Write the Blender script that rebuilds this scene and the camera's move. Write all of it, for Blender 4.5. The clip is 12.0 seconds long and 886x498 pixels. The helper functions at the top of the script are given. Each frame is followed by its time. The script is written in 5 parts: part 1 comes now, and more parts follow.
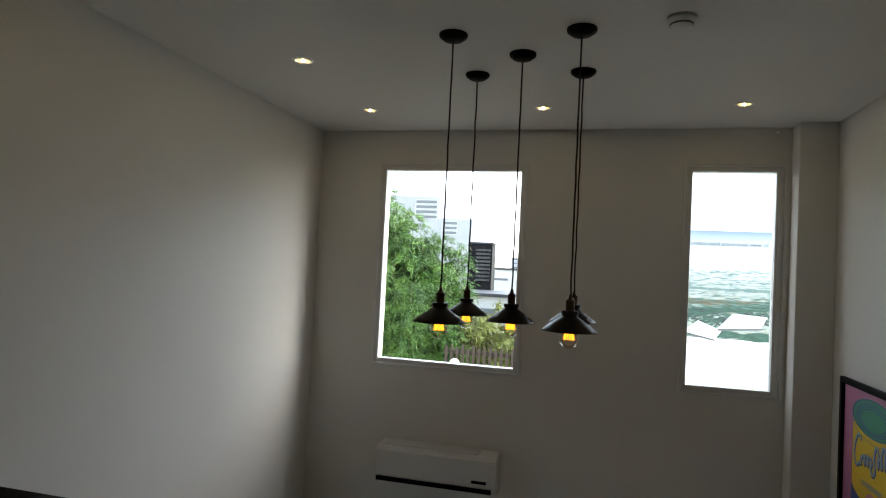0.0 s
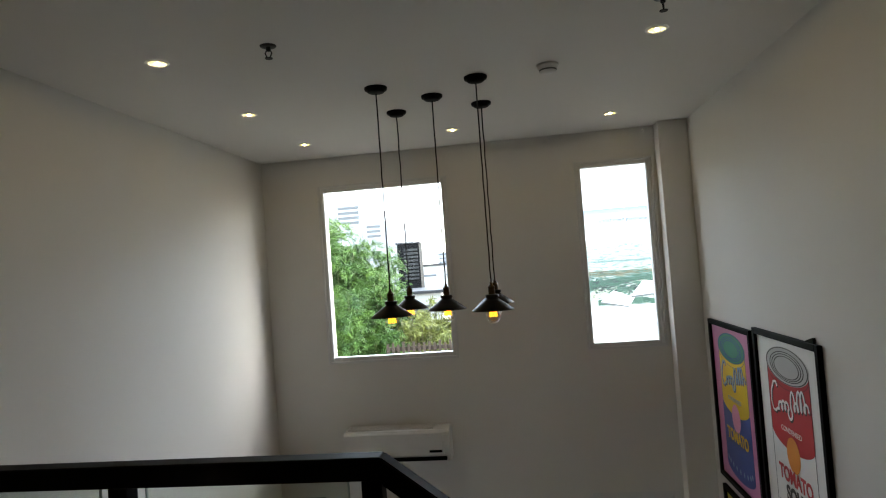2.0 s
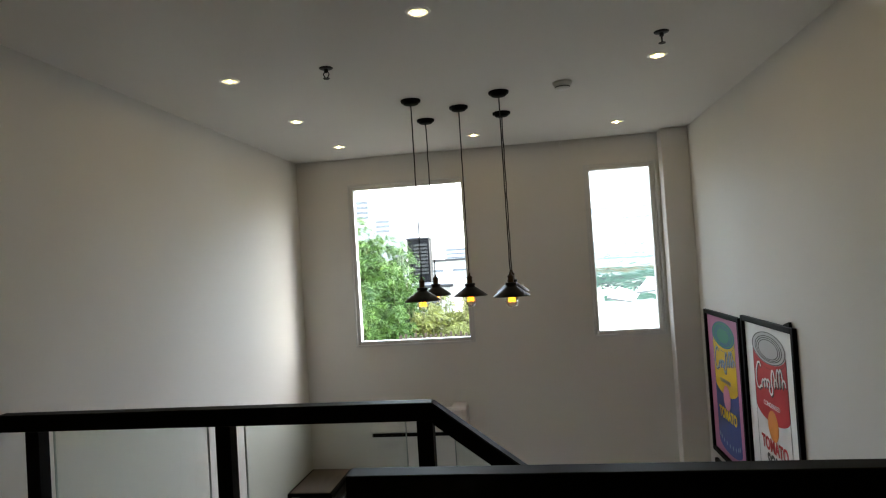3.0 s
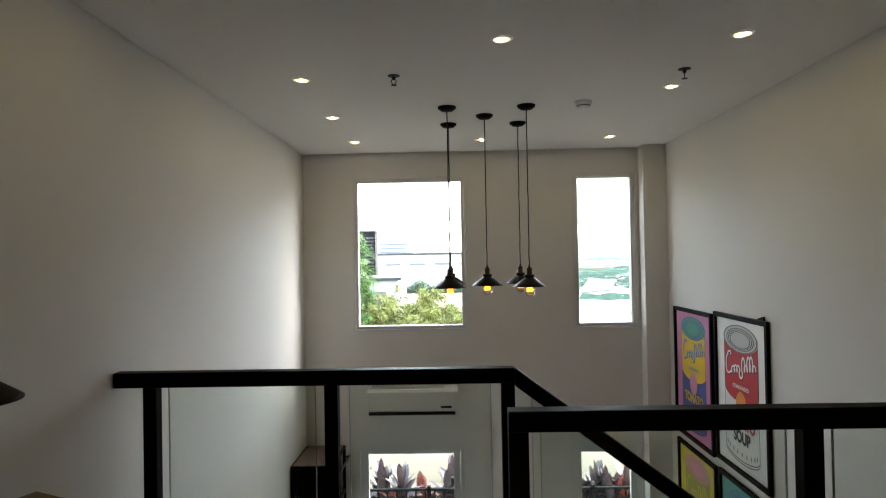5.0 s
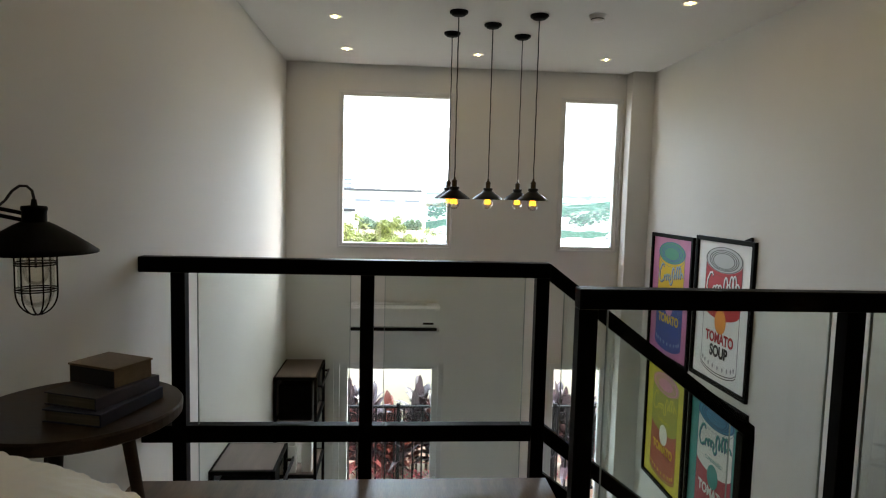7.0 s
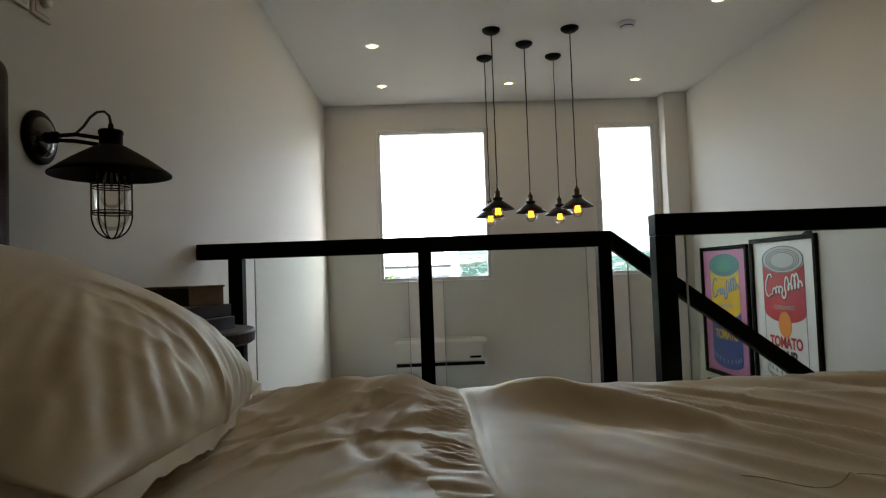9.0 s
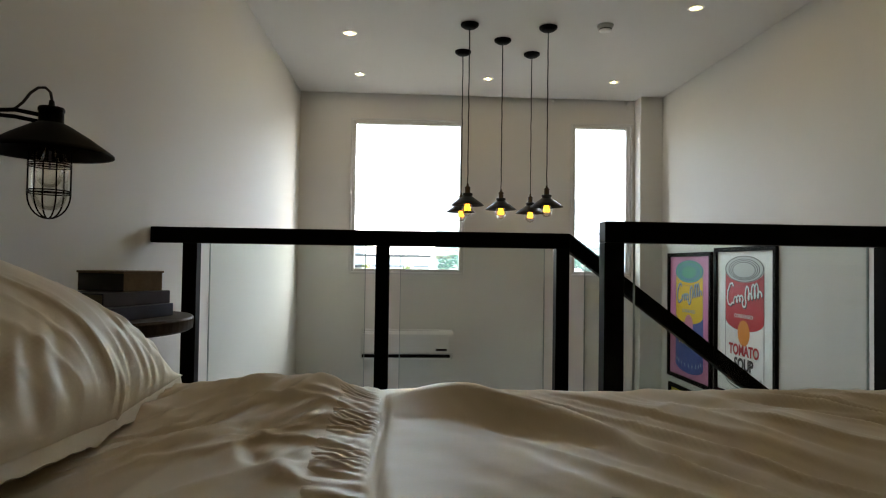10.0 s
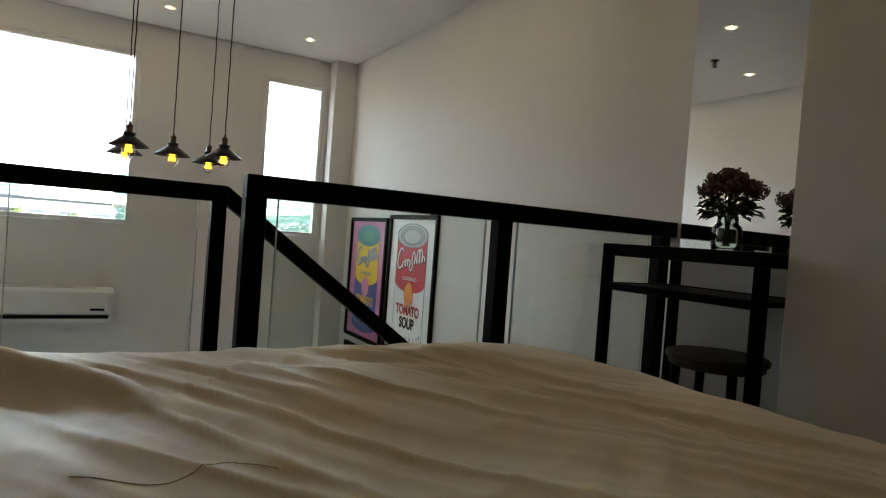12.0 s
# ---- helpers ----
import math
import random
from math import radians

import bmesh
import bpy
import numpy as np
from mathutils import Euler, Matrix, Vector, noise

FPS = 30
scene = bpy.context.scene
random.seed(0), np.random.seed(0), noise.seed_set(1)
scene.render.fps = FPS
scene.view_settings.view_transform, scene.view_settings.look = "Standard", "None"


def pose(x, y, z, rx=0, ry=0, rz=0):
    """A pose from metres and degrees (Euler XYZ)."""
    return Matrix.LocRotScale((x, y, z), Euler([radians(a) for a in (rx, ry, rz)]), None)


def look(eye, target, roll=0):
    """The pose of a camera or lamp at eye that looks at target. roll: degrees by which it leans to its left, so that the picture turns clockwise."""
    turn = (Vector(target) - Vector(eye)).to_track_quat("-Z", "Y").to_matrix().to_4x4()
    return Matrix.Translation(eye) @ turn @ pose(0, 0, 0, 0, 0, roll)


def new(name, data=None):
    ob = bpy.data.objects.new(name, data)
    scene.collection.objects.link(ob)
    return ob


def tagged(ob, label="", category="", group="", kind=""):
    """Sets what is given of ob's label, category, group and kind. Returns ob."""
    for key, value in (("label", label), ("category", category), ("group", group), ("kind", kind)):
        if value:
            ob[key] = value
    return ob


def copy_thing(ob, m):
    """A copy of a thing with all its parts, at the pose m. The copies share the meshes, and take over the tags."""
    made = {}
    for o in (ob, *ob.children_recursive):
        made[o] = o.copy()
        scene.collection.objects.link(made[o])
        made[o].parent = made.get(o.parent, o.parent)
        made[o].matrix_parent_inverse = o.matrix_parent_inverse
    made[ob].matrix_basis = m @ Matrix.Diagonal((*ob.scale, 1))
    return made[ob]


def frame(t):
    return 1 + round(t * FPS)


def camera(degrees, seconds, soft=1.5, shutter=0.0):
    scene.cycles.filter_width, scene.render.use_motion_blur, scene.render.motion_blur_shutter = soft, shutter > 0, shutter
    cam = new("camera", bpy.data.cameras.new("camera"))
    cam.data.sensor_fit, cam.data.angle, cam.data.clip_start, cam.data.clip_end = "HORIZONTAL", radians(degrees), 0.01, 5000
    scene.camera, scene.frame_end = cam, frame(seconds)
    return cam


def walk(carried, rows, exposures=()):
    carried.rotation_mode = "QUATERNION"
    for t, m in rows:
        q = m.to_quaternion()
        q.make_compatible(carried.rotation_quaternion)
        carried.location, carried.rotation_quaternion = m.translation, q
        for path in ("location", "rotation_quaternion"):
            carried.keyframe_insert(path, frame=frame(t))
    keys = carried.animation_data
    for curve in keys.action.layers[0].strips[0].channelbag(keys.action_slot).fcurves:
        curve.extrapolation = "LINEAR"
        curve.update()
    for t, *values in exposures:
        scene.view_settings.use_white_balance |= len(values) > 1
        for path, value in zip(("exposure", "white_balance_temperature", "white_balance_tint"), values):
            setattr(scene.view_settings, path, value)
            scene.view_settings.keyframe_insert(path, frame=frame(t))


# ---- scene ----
cam = camera(71.5, 12.0, soft=1.15)
PATH = [
    (0, (-0.05, 0.334, 1.526), (-0.54, 2.272, 1.592), 2.87),
    (0.3, (-0.113, 0.176, 1.523), (-0.827, 2.043, 1.584), -4.27),
    (0.5, (-0.111, 0.129, 1.526), (-0.781, 2.011, 1.618), -2.2),
    (0.7, (-0.05, 0.128, 1.547), (-0.456, 2.083, 1.673), -3.17),
    (1, (0.037, 0.077, 1.567), (-0.28, 2.047, 1.705), -1.36),
    (1.5, (0.097, -0.117, 1.562), (-0.164, 1.863, 1.668), -1.6),
    (2, (0.025, -0.416, 1.545), (-0.227, 1.567, 1.605), -4.25),
    (2.5, (-0.004, -0.563, 1.495), (-0.493, 1.376, 1.511), -1.66),
    (3, (-0.036, -0.935, 1.521), (-0.309, 1.045, 1.569), -3.61),
    (3.2, (-0.088, -1.056, 1.5), (-0.362, 0.925, 1.527), -0.74),
    (4.8, (-0.629, -1.528, 1.538), (-0.557, 0.47, 1.592), -1.39),
    (5, (-0.694, -1.453, 1.513), (-0.737, 0.547, 1.539), -1.04),
    (5.5, (-0.968, -1.443, 1.454), (-1.081, 0.553, 1.497), 0.59),
    (6, (-1.172, -1.367, 1.446), (-1.067, 0.625, 1.307), 0.26),
    (6.5, (-1.164, -1.396, 1.435), (-0.994, 0.588, 1.246), 3.37),
    (6.7, (-1.144, -1.43, 1.4), (-0.983, 0.554, 1.204), 2.32),
    (8.3, (-1.214, -1.404, 0.826), (-1.085, 0.589, 0.934), -0.03),
    (8.5, (-1.226, -1.397, 0.823), (-1.102, 0.597, 0.92), -0.67),
    (9, (-1.272, -1.385, 0.829), (-1.22, 0.613, 0.911), -2.06),
    (9.5, (-1.235, -1.389, 0.839), (-1.241, 0.609, 0.923), 0.39),
    (10, (-1.172, -1.384, 0.85), (-1.058, 0.613, 0.901), 0.83),
    (10.5, (-1.127, -1.386, 0.857), (-0.884, 0.599, 0.901), 2.5),
    (11, (-1.087, -1.391, 0.857), (-0.744, 0.579, 0.853), 1.7),
    (11.3, (-1.063, -1.385, 0.842), (-0.522, 0.54, 0.821), 2.93),
    (11.5, (-1.03, -1.372, 0.848), (-0.255, 0.472, 0.83), 2.05),
    (11.7, (-1.0, -1.361, 0.847), (-0.161, 0.454, 0.813), 4.47),
    (12, (-0.955, -1.368, 0.843), (0.052, 0.36, 0.81), 4.27),
]
EXPOSURES = [(0, 3.38), (0.5, 3.28), (1.0, 3.42), (2.0, 3.9), (2.5, 4.15), (5.5, 4.42), (6.5, 4.52), (8.5, 4.52), (9.0, 4.42), (9.5, 4.6), (10.5, 4.66), (12, 4.7)]
walk(cam, [(t, look(eye, target, roll)) for t, eye, target, roll in PATH], EXPOSURES)

# ---- world and sun: a bright overcast day, brightest in the north-east ----
world = bpy.data.worlds.new("overcast_sky")
scene.world = world
world.use_nodes = True
wn, wl = world.node_tree.nodes, world.node_tree.links
sky = wn.new("ShaderNodeTexSky")
sky.sky_type = "NISHITA"
sky.sun_disc = False
sky.sun_elevation, sky.sun_rotation = radians(34), radians(62)
pale = wn.new("ShaderNodeHueSaturation")
pale.inputs["Saturation"].default_value = 0.5
pale.inputs["Value"].default_value = 1.0
wl.new(sky.outputs[0], pale.inputs["Color"])
wl.new(pale.outputs[0], wn["Background"].inputs["Color"])
wn["Background"].inputs["Strength"].default_value = 0.15
sun_data = bpy.data.lights.new("sun", "SUN")
sun_data.energy, sun_data.angle, sun_data.color = 0.27, radians(64), (0.90, 0.95, 1.0)
sun = new("sun", sun_data)
sun.matrix_world = look((14.6, 7.8, 11.2), (0, 0, 0))


# ---- materials ----
def mat(name, col, rough=0.6, metal=0.0, var=0.1, large=1.5, fine=60.0, bump=0.08, depth=0.002, hue=None,
        stretch=(1, 1, 1), spread=0.0, sheen=0.0, coat=0.0, spec=0.5):
    """A procedural surface: large stains and fine grain in colour, gloss and relief."""
    m = bpy.data.materials.new(name)
    m.use_nodes = True
    n, l = m.node_tree.nodes, m.node_tree.links
    b = n["Principled BSDF"]
    tc, mp = n.new("ShaderNodeTexCoord"), n.new("ShaderNodeMapping")
    mp.inputs["Scale"].default_value = stretch
    l.new(tc.outputs["Object"], mp.inputs["Vector"])
    big, small = n.new("ShaderNodeTexNoise"), n.new("ShaderNodeTexNoise")
    for node, sc, det in ((big, large, 4), (small, fine, 6)):
        node.inputs["Scale"].default_value, node.inputs["Detail"].default_value = sc, det
        l.new(mp.outputs[0], node.inputs["Vector"])
    mix = n.new("ShaderNodeMix")
    mix.data_type = "RGBA"
    dark = hue or tuple(c * (1 - var * 1.6) for c in col)
    mix.inputs[6].default_value, mix.inputs[7].default_value = (*dark, 1), (*col, 1)
    ramp = n.new("ShaderNodeMapRange")
    ramp.inputs["From Min"].default_value, ramp.inputs["From Max"].default_value = 0.35, 0.65
    add = n.new("ShaderNodeMath")
    add.operation = "MULTIPLY_ADD"
    add.inputs[1].default_value, add.inputs[2].default_value = 0.35, 0.0
    mean = n.new("ShaderNodeMath")
    mean.operation = "MULTIPLY_ADD"
    mean.inputs[1].default_value = 0.65
    l.new(small.outputs[0], add.inputs[0])
    l.new(big.outputs[0], mean.inputs[0])
    l.new(add.outputs[0], mean.inputs[2])
    l.new(mean.outputs[0], ramp.inputs[0])
    l.new(ramp.outputs[0], mix.inputs[0])
    colour = mix.outputs[2]
    if spread:
        isl, hsv, sp = n.new("ShaderNodeNewGeometry"), n.new("ShaderNodeHueSaturation"), n.new("ShaderNodeMapRange")
        sp.inputs["To Min"].default_value, sp.inputs["To Max"].default_value = 1 - spread, 1 + spread
        l.new(isl.outputs["Random Per Island"], sp.inputs[0])
        l.new(sp.outputs[0], hsv.inputs["Value"])
        l.new(colour, hsv.inputs["Color"])
        colour = hsv.outputs[0]
    l.new(colour, b.inputs["Base Color"])
    rr = n.new("ShaderNodeMapRange")
    spread_r = 0.08 if rough > 0.1 else 0.0
    rr.inputs["To Min"].default_value, rr.inputs["To Max"].default_value = max(rough - spread_r, 0), min(rough + spread_r, 1)
    l.new(big.outputs[0], rr.inputs[0])
    l.new(rr.outputs[0], b.inputs["Roughness"])
    b.inputs["Metallic"].default_value = metal
    b.inputs["Sheen Weight"].default_value = sheen
    b.inputs["Coat Weight"].default_value = coat
    b.inputs["Specular IOR Level"].default_value = spec
    if bump:
        bp = n.new("ShaderNodeBump")
        bp.inputs["Strength"].default_value, bp.inputs["Distance"].default_value = bump, depth
        l.new(small.outputs[0], bp.inputs["Height"])
        l.new(bp.outputs[0], b.inputs["Normal"])
    return m


def glow(name, col, strength):
    m = bpy.data.materials.new(name)
    m.use_nodes = True
    b = m.node_tree.nodes["Principled BSDF"]
    b.inputs["Base Color"].default_value = (*col, 1)
    b.inputs["Emission Color"].default_value = (*col, 1)
    b.inputs["Emission Strength"].default_value = strength
    return m


def glass(name, tint=(1, 1, 1), gloss=1.0):
    """Clear sheet glass: passes light, mirrors by its angle."""
    m = bpy.data.materials.new(name)
    m.use_nodes = True
    n, l = m.node_tree.nodes, m.node_tree.links
    tr, gl, mx, fr, mul = (n.new(k) for k in ("ShaderNodeBsdfTransparent", "ShaderNodeBsdfGlossy", "ShaderNodeMixShader", "ShaderNodeFresnel", "ShaderNodeMath"))
    tr.inputs[0].default_value = (*tint, 1)
    gl.inputs["Roughness"].default_value = 0.01
    fr.inputs[0].default_value = 1.45
    mul.operation, mul.inputs[1].default_value = "MULTIPLY", gloss
    l.new(fr.outputs[0], mul.inputs[0])
    l.new(mul.outputs[0], mx.inputs[0])
    l.new(tr.outputs[0], mx.inputs[1])
    l.new(gl.outputs[0], mx.inputs[2])
    l.new(mx.outputs[0], n["Material Output"].inputs[0])
    return m


M_WALL = mat("wall_paint", (0.64, 0.625, 0.59), 0.75, var=0.025, large=0.8, fine=220, bump=0.12, depth=0.0012)
M_CEIL = mat("ceiling_paint", (0.67, 0.645, 0.60), 0.85, var=0.02, large=0.7, fine=150, bump=0.06, depth=0.001)
M_FRAME = mat("white_aluminium", (0.60, 0.60, 0.59), 0.35, var=0.04, fine=30, bump=0.02)
M_BLACK = mat("black_metal_paint", (0.0035, 0.0035, 0.004), 0.5, spec=0.05, var=0.25, large=4, fine=140, bump=0.05, depth=0.0006)
M_GLOSSBLACK = mat("glossy_black_enamel", (0.02, 0.02, 0.024), 0.16, spec=0.7, var=0.2, large=4, fine=140, bump=0.03, depth=0.0004)
M_DARKMETAL = mat("dark_bronze_metal", (0.011, 0.010, 0.0095), 0.45, metal=0.25, spec=0.25, var=0.3, large=8, fine=120, bump=0.05)
M_BRASS = mat("aged_brass", (0.075, 0.048, 0.025), 0.42, metal=0.9, var=0.35, large=25, fine=200)
M_CORD = mat("black_fabric_cord", (0.015, 0.014, 0.014), 0.8, var=0.2, fine=900, bump=0.2)
M_PLASTIC = mat("white_plastic", (0.63, 0.62, 0.595), 0.35, var=0.03, large=3, fine=90, bump=0.02)
M_ACGREY = mat("grey_plastic", (0.09, 0.09, 0.09), 0.5, var=0.1)
M_WINGLASS = glass("window_glass", (0.97, 0.985, 0.98), 0.6)
M_RAILGLASS = glass("rail_glass", (0.935, 0.965, 0.945), 0.32)
M_GLASSEDGE = mat("polished_glass_edge", (0.42, 0.48, 0.45), 0.15, var=0.2, large=6)
M_BULB = glass("bulb_glass", (0.97, 0.96, 0.93), 0.4)
M_FILAMENT = glow("hot_filament", (1.0, 0.385, 0.022), 0.21)
M_DOWN = glow("warm_lamp_disc", (1.0, 0.74, 0.26), 0.16)
M_LED = glow("warm_led_core", (1.0, 0.74, 0.38), 55.0)
M_MIRROR = mat("mirror_silver", (0.86, 0.88, 0.87), 0.0, metal=1.0, var=0.0, bump=0)
M_WOOD = mat("dark_walnut", (0.050, 0.030, 0.021), 0.5, spec=0.3, var=0.35, large=2.5, fine=28, bump=0.12, stretch=(1, 9, 9))
M_SHELFTOP = mat("weathered_brown_board", (0.20, 0.145, 0.118), 0.4, var=0.3, large=2, fine=25, bump=0.1, stretch=(8, 1, 8))
M_LEATHER = mat("brown_leather", (0.035, 0.015, 0.009), 0.4, spec=0.04, var=0.3, large=5, fine=180, bump=0.35, depth=0.0015)
M_LINEN = mat("cream_satin_cotton", (0.70, 0.60, 0.435), 0.55, var=0.05, large=3, fine=420, bump=0.1, depth=0.0008, sheen=0.25)
M_THREAD = mat("tan_thread", (0.58, 0.48, 0.32), 0.8, var=0.1)
M_MATTRESS = mat("white_ticking", (0.68, 0.65, 0.58), 0.8, var=0.05)
# dark so that the unseen back wall returns less light
M_BACK = mat("bounce_cutting_taupe", (0.24, 0.22, 0.195), 0.8, var=0.03, large=0.8, fine=220, bump=0.12, depth=0.0012)
# grey-white panel; the shade under the console is put into its grey
M_PANEL = mat("shaded_panel_grey", (0.42, 0.41, 0.42), 0.7, var=0.05, large=2, fine=120, bump=0.05)
M_FLOOR = mat("loft_floor_boards", (0.20, 0.13, 0.08), 0.45, var=0.3, large=2, fine=22, stretch=(9, 1, 1))
M_TILE = mat("grey_floor_tile", (0.74, 0.73, 0.70), 0.35, var=0.08, large=1.5, fine=40)
M_PAPER_TAN = mat("kraft_book_cover", (0.20, 0.135, 0.07), 0.6, var=0.2, large=12, fine=130)
M_BOOKDARK = mat("black_book_cloth", (0.02, 0.016, 0.014), 0.6, var=0.2, fine=300)
M_BOOKBLUE = mat("navy_book_cloth", (0.04, 0.048, 0.10), 0.55, var=0.25, large=10, fine=300)
M_BOOKPURPLE = mat("slate_book_cloth", (0.06, 0.055, 0.085), 0.55, var=0.25, large=10, fine=300)
M_PAGES = mat("book_pages", (0.30, 0.26, 0.20), 0.8, var=0.25, large=3, fine=60, stretch=(1, 1, 60))
M_CREAMWALL = mat("cream_render", (0.46, 0.40, 0.30), 0.85, var=0.12, large=1, fine=40)
M_TERRACOTTA = mat("terracotta_paving", (0.45, 0.26, 0.18), 0.7, var=0.3, large=2, fine=40)
M_GROUND = mat("dry_grass_ground", (0.22, 0.22, 0.12), 0.95, var=0.35, large=0.15, fine=2.0, hue=(0.28, 0.20, 0.12))


# ---- building blocks ----
def part(name, bm, material, parent=None, label="", smooth=False):
    me = bpy.data.meshes.new(name)
    bmesh.ops.recalc_face_normals(bm, faces=bm.faces)
    bm.to_mesh(me)
    bm.free()
    if smooth:
        me.polygons.foreach_set("use_smooth", [True] * len(me.polygons))
    me.materials.append(material)
    ob = new(name, me)
    ob.parent = parent
    if label:
        ob["label"] = label
    return ob


def thing(name, label, category, group="", m=None):
    ob = tagged(new(name), label, category, group)
    ob.empty_display_size = 0.1
    if m is not None:
        ob.matrix_world = m
    return ob


def box(x0, x1, y0, y1, z0, z1, bevel=0.0, bm=None, seg=2, m=None):
    bm = bm or bmesh.new()
    r = bmesh.ops.create_cube(bm, size=1)["verts"]
    bmesh.ops.scale(bm, vec=(x1 - x0, y1 - y0, z1 - z0), verts=r)
    bmesh.ops.translate(bm, vec=((x0 + x1) / 2, (y0 + y1) / 2, (z0 + z1) / 2), verts=r)
    if m is not None:
        bmesh.ops.transform(bm, matrix=m, verts=r)
    if bevel:
        es = {e for v in r for e in v.link_edges}
        bmesh.ops.bevel(bm, geom=list(es), offset=bevel, segments=seg, affect="EDGES", profile=0.5)
    return bm


def lathe(profile, steps=32, bm=None, centre=(0, 0)):
    """Turns (radius, z) pairs round the z axis."""
    bm = bm or bmesh.new()
    rings = []
    for r, z in profile:
        if r < 1e-6:
            rings.append([bm.verts.new((centre[0], centre[1], z))])
        else:
            rings.append([bm.verts.new((centre[0] + r * math.cos(2 * math.pi * i / steps), centre[1] + r * math.sin(2 * math.pi * i / steps), z)) for i in range(steps)])
    for a, b in zip(rings, rings[1:]):
        for i in range(steps):
            j = (i + 1) % steps
            q = [a[i % len(a)], a[j % len(a)], b[j % len(b)], b[i % len(b)]]
            q = list(dict.fromkeys(q))
            if len(q) > 2:
                bm.faces.new(q)
    return bm


def tube(points, radius, steps=8, bm=None, closed=False, taper=None):
    """A round bar along points."""
    bm = bm or bmesh.new()
    pts = [Vector(p) for p in points]
    rings = []
    up = None
    for i, p in enumerate(pts):
        if closed:
            d = pts[(i + 1) % len(pts)] - pts[i - 1]
        else:
            d = pts[min(i + 1, len(pts) - 1)] - pts[max(i - 1, 0)]
        d.normalize()
        if up is None or abs(up.dot(d)) > 0.98:
            up = Vector((0, 0, 1)) if abs(d.z) < 0.9 else Vector((1, 0, 0))
        side = d.cross(up).normalized()
        up = side.cross(d).normalized()
        r = radius if taper is None else radius + (taper - radius) * i / (len(pts) - 1)
        rings.append([bm.verts.new(p + r * (math.cos(2 * math.pi * k / steps) * side + math.sin(2 * math.pi * k / steps) * up)) for k in range(steps)])
    n = len(rings)
    for i in range(n if closed else n - 1):
        a, b = rings[i], rings[(i + 1) % n]
        for k in range(steps):
            bm.faces.new((a[k], a[(k + 1) % steps], b[(k + 1) % steps], b[k]))
    if not closed:
        bm.faces.new(rings[0][::-1])
        bm.faces.new(rings[-1])
    return bm


def plate(outline, thick=0.002, z=0.0, bm=None):
    """A flat shape of 2D outline points, lying in xy, thick along z."""
    bm = bm or bmesh.new()
    lo = [bm.verts.new((x, y, z)) for x, y in outline]
    hi = [bm.verts.new((x, y, z + thick)) for x, y in outline]
    bm.faces.new(hi)
    bm.faces.new(lo[::-1])
    for i in range(len(lo)):
        j = (i + 1) % len(lo)
        bm.faces.new((lo[i], lo[j], hi[j], hi[i]))
    return bm


def oval(cx, cy, rx, ry, n=40, a0=0.0, a1=2 * math.pi):
    full = abs(a1 - a0 - 2 * math.pi) < 1e-6
    return [(cx + rx * math.cos(a0 + (a1 - a0) * i / (n if full else n - 1)), cy + ry * math.sin(a0 + (a1 - a0) * i / (n if full else n - 1))) for i in range(n)]


def ring_plate(cx, cy, rx, ry, width, thick, z, bm=None, n=48):
    bm = bm or bmesh.new()
    k = 1 - width / rx
    o, i = oval(cx, cy, rx, ry, n), oval(cx, cy, rx * k, ry * k, n)
    vo, vi = [bm.verts.new((*p, z + thick)) for p in o], [bm.verts.new((*p, z + thick)) for p in i]
    for a in range(n):
        b = (a + 1) % n
        bm.faces.new((vo[a], vo[b], vi[b], vi[a]))
    return bm


def lettering(text, size, material, parent, m, name="lettering", squeeze=1.0, bold=0.0, label=""):
    cu = bpy.data.curves.new(name, "FONT")
    cu.body, cu.size, cu.extrude, cu.align_x, cu.align_y, cu.offset = text, size, 0.0006, "CENTER", "CENTER", bold
    tmp = new(name, cu)
    me = bpy.data.meshes.new_from_object(tmp.evaluated_get(bpy.context.evaluated_depsgraph_get()))
    bpy.data.objects.remove(tmp)
    me.materials.clear()
    me.materials.append(material)
    ob = new(name, me)
    ob.parent = parent
    ob.matrix_local = m @ Matrix.Diagonal((squeeze, 1, 1, 1))
    if label:
        ob["label"] = label
    return ob


def pierced(name, lo, hi, holes, place, thick, material):
    """A wall sheet with rectangular holes. lo, hi: corners in its own (u, v); place(u, v, d) gives the world point at depth d."""
    us = sorted({lo[0], hi[0], *(h[0] for h in holes), *(h[1] for h in holes)})
    vs = sorted({lo[1], hi[1], *(h[2] for h in holes), *(h[3] for h in holes)})
    bm = bmesh.new()
    cache = {}

    def vert(i, j, d):
        if (i, j, d) not in cache:
            cache[i, j, d] = bm.verts.new(place(us[i], vs[j], d * thick))
        return cache[i, j, d]

    def solid(i, j):
        if not (0 <= i < len(us) - 1 and 0 <= j < len(vs) - 1):
            return False
        u, v = (us[i] + us[i + 1]) / 2, (vs[j] + vs[j + 1]) / 2
        return not any(h[0] < u < h[1] and h[2] < v < h[3] for h in holes)

    for i in range(len(us) - 1):
        for j in range(len(vs) - 1):
            if not solid(i, j):
                continue
            for d in (0, 1):
                bm.faces.new([vert(a, b, d) for a, b in ((i, j), (i + 1, j), (i + 1, j + 1), (i, j + 1))])
            for ni, nj, e in ((i - 1, j, ((i, j), (i, j + 1))), (i + 1, j, ((i + 1, j), (i + 1, j + 1))), (i, j - 1, ((i, j), (i + 1, j))), (i, j + 1, ((i, j + 1), (i + 1, j + 1)))):
                if not solid(ni, nj):
                    bm.faces.new([vert(*e[0], 0), vert(*e[1], 0), vert(*e[1], 1), vert(*e[0], 1)])
    return tagged(part(name, bm, material), kind="structure")


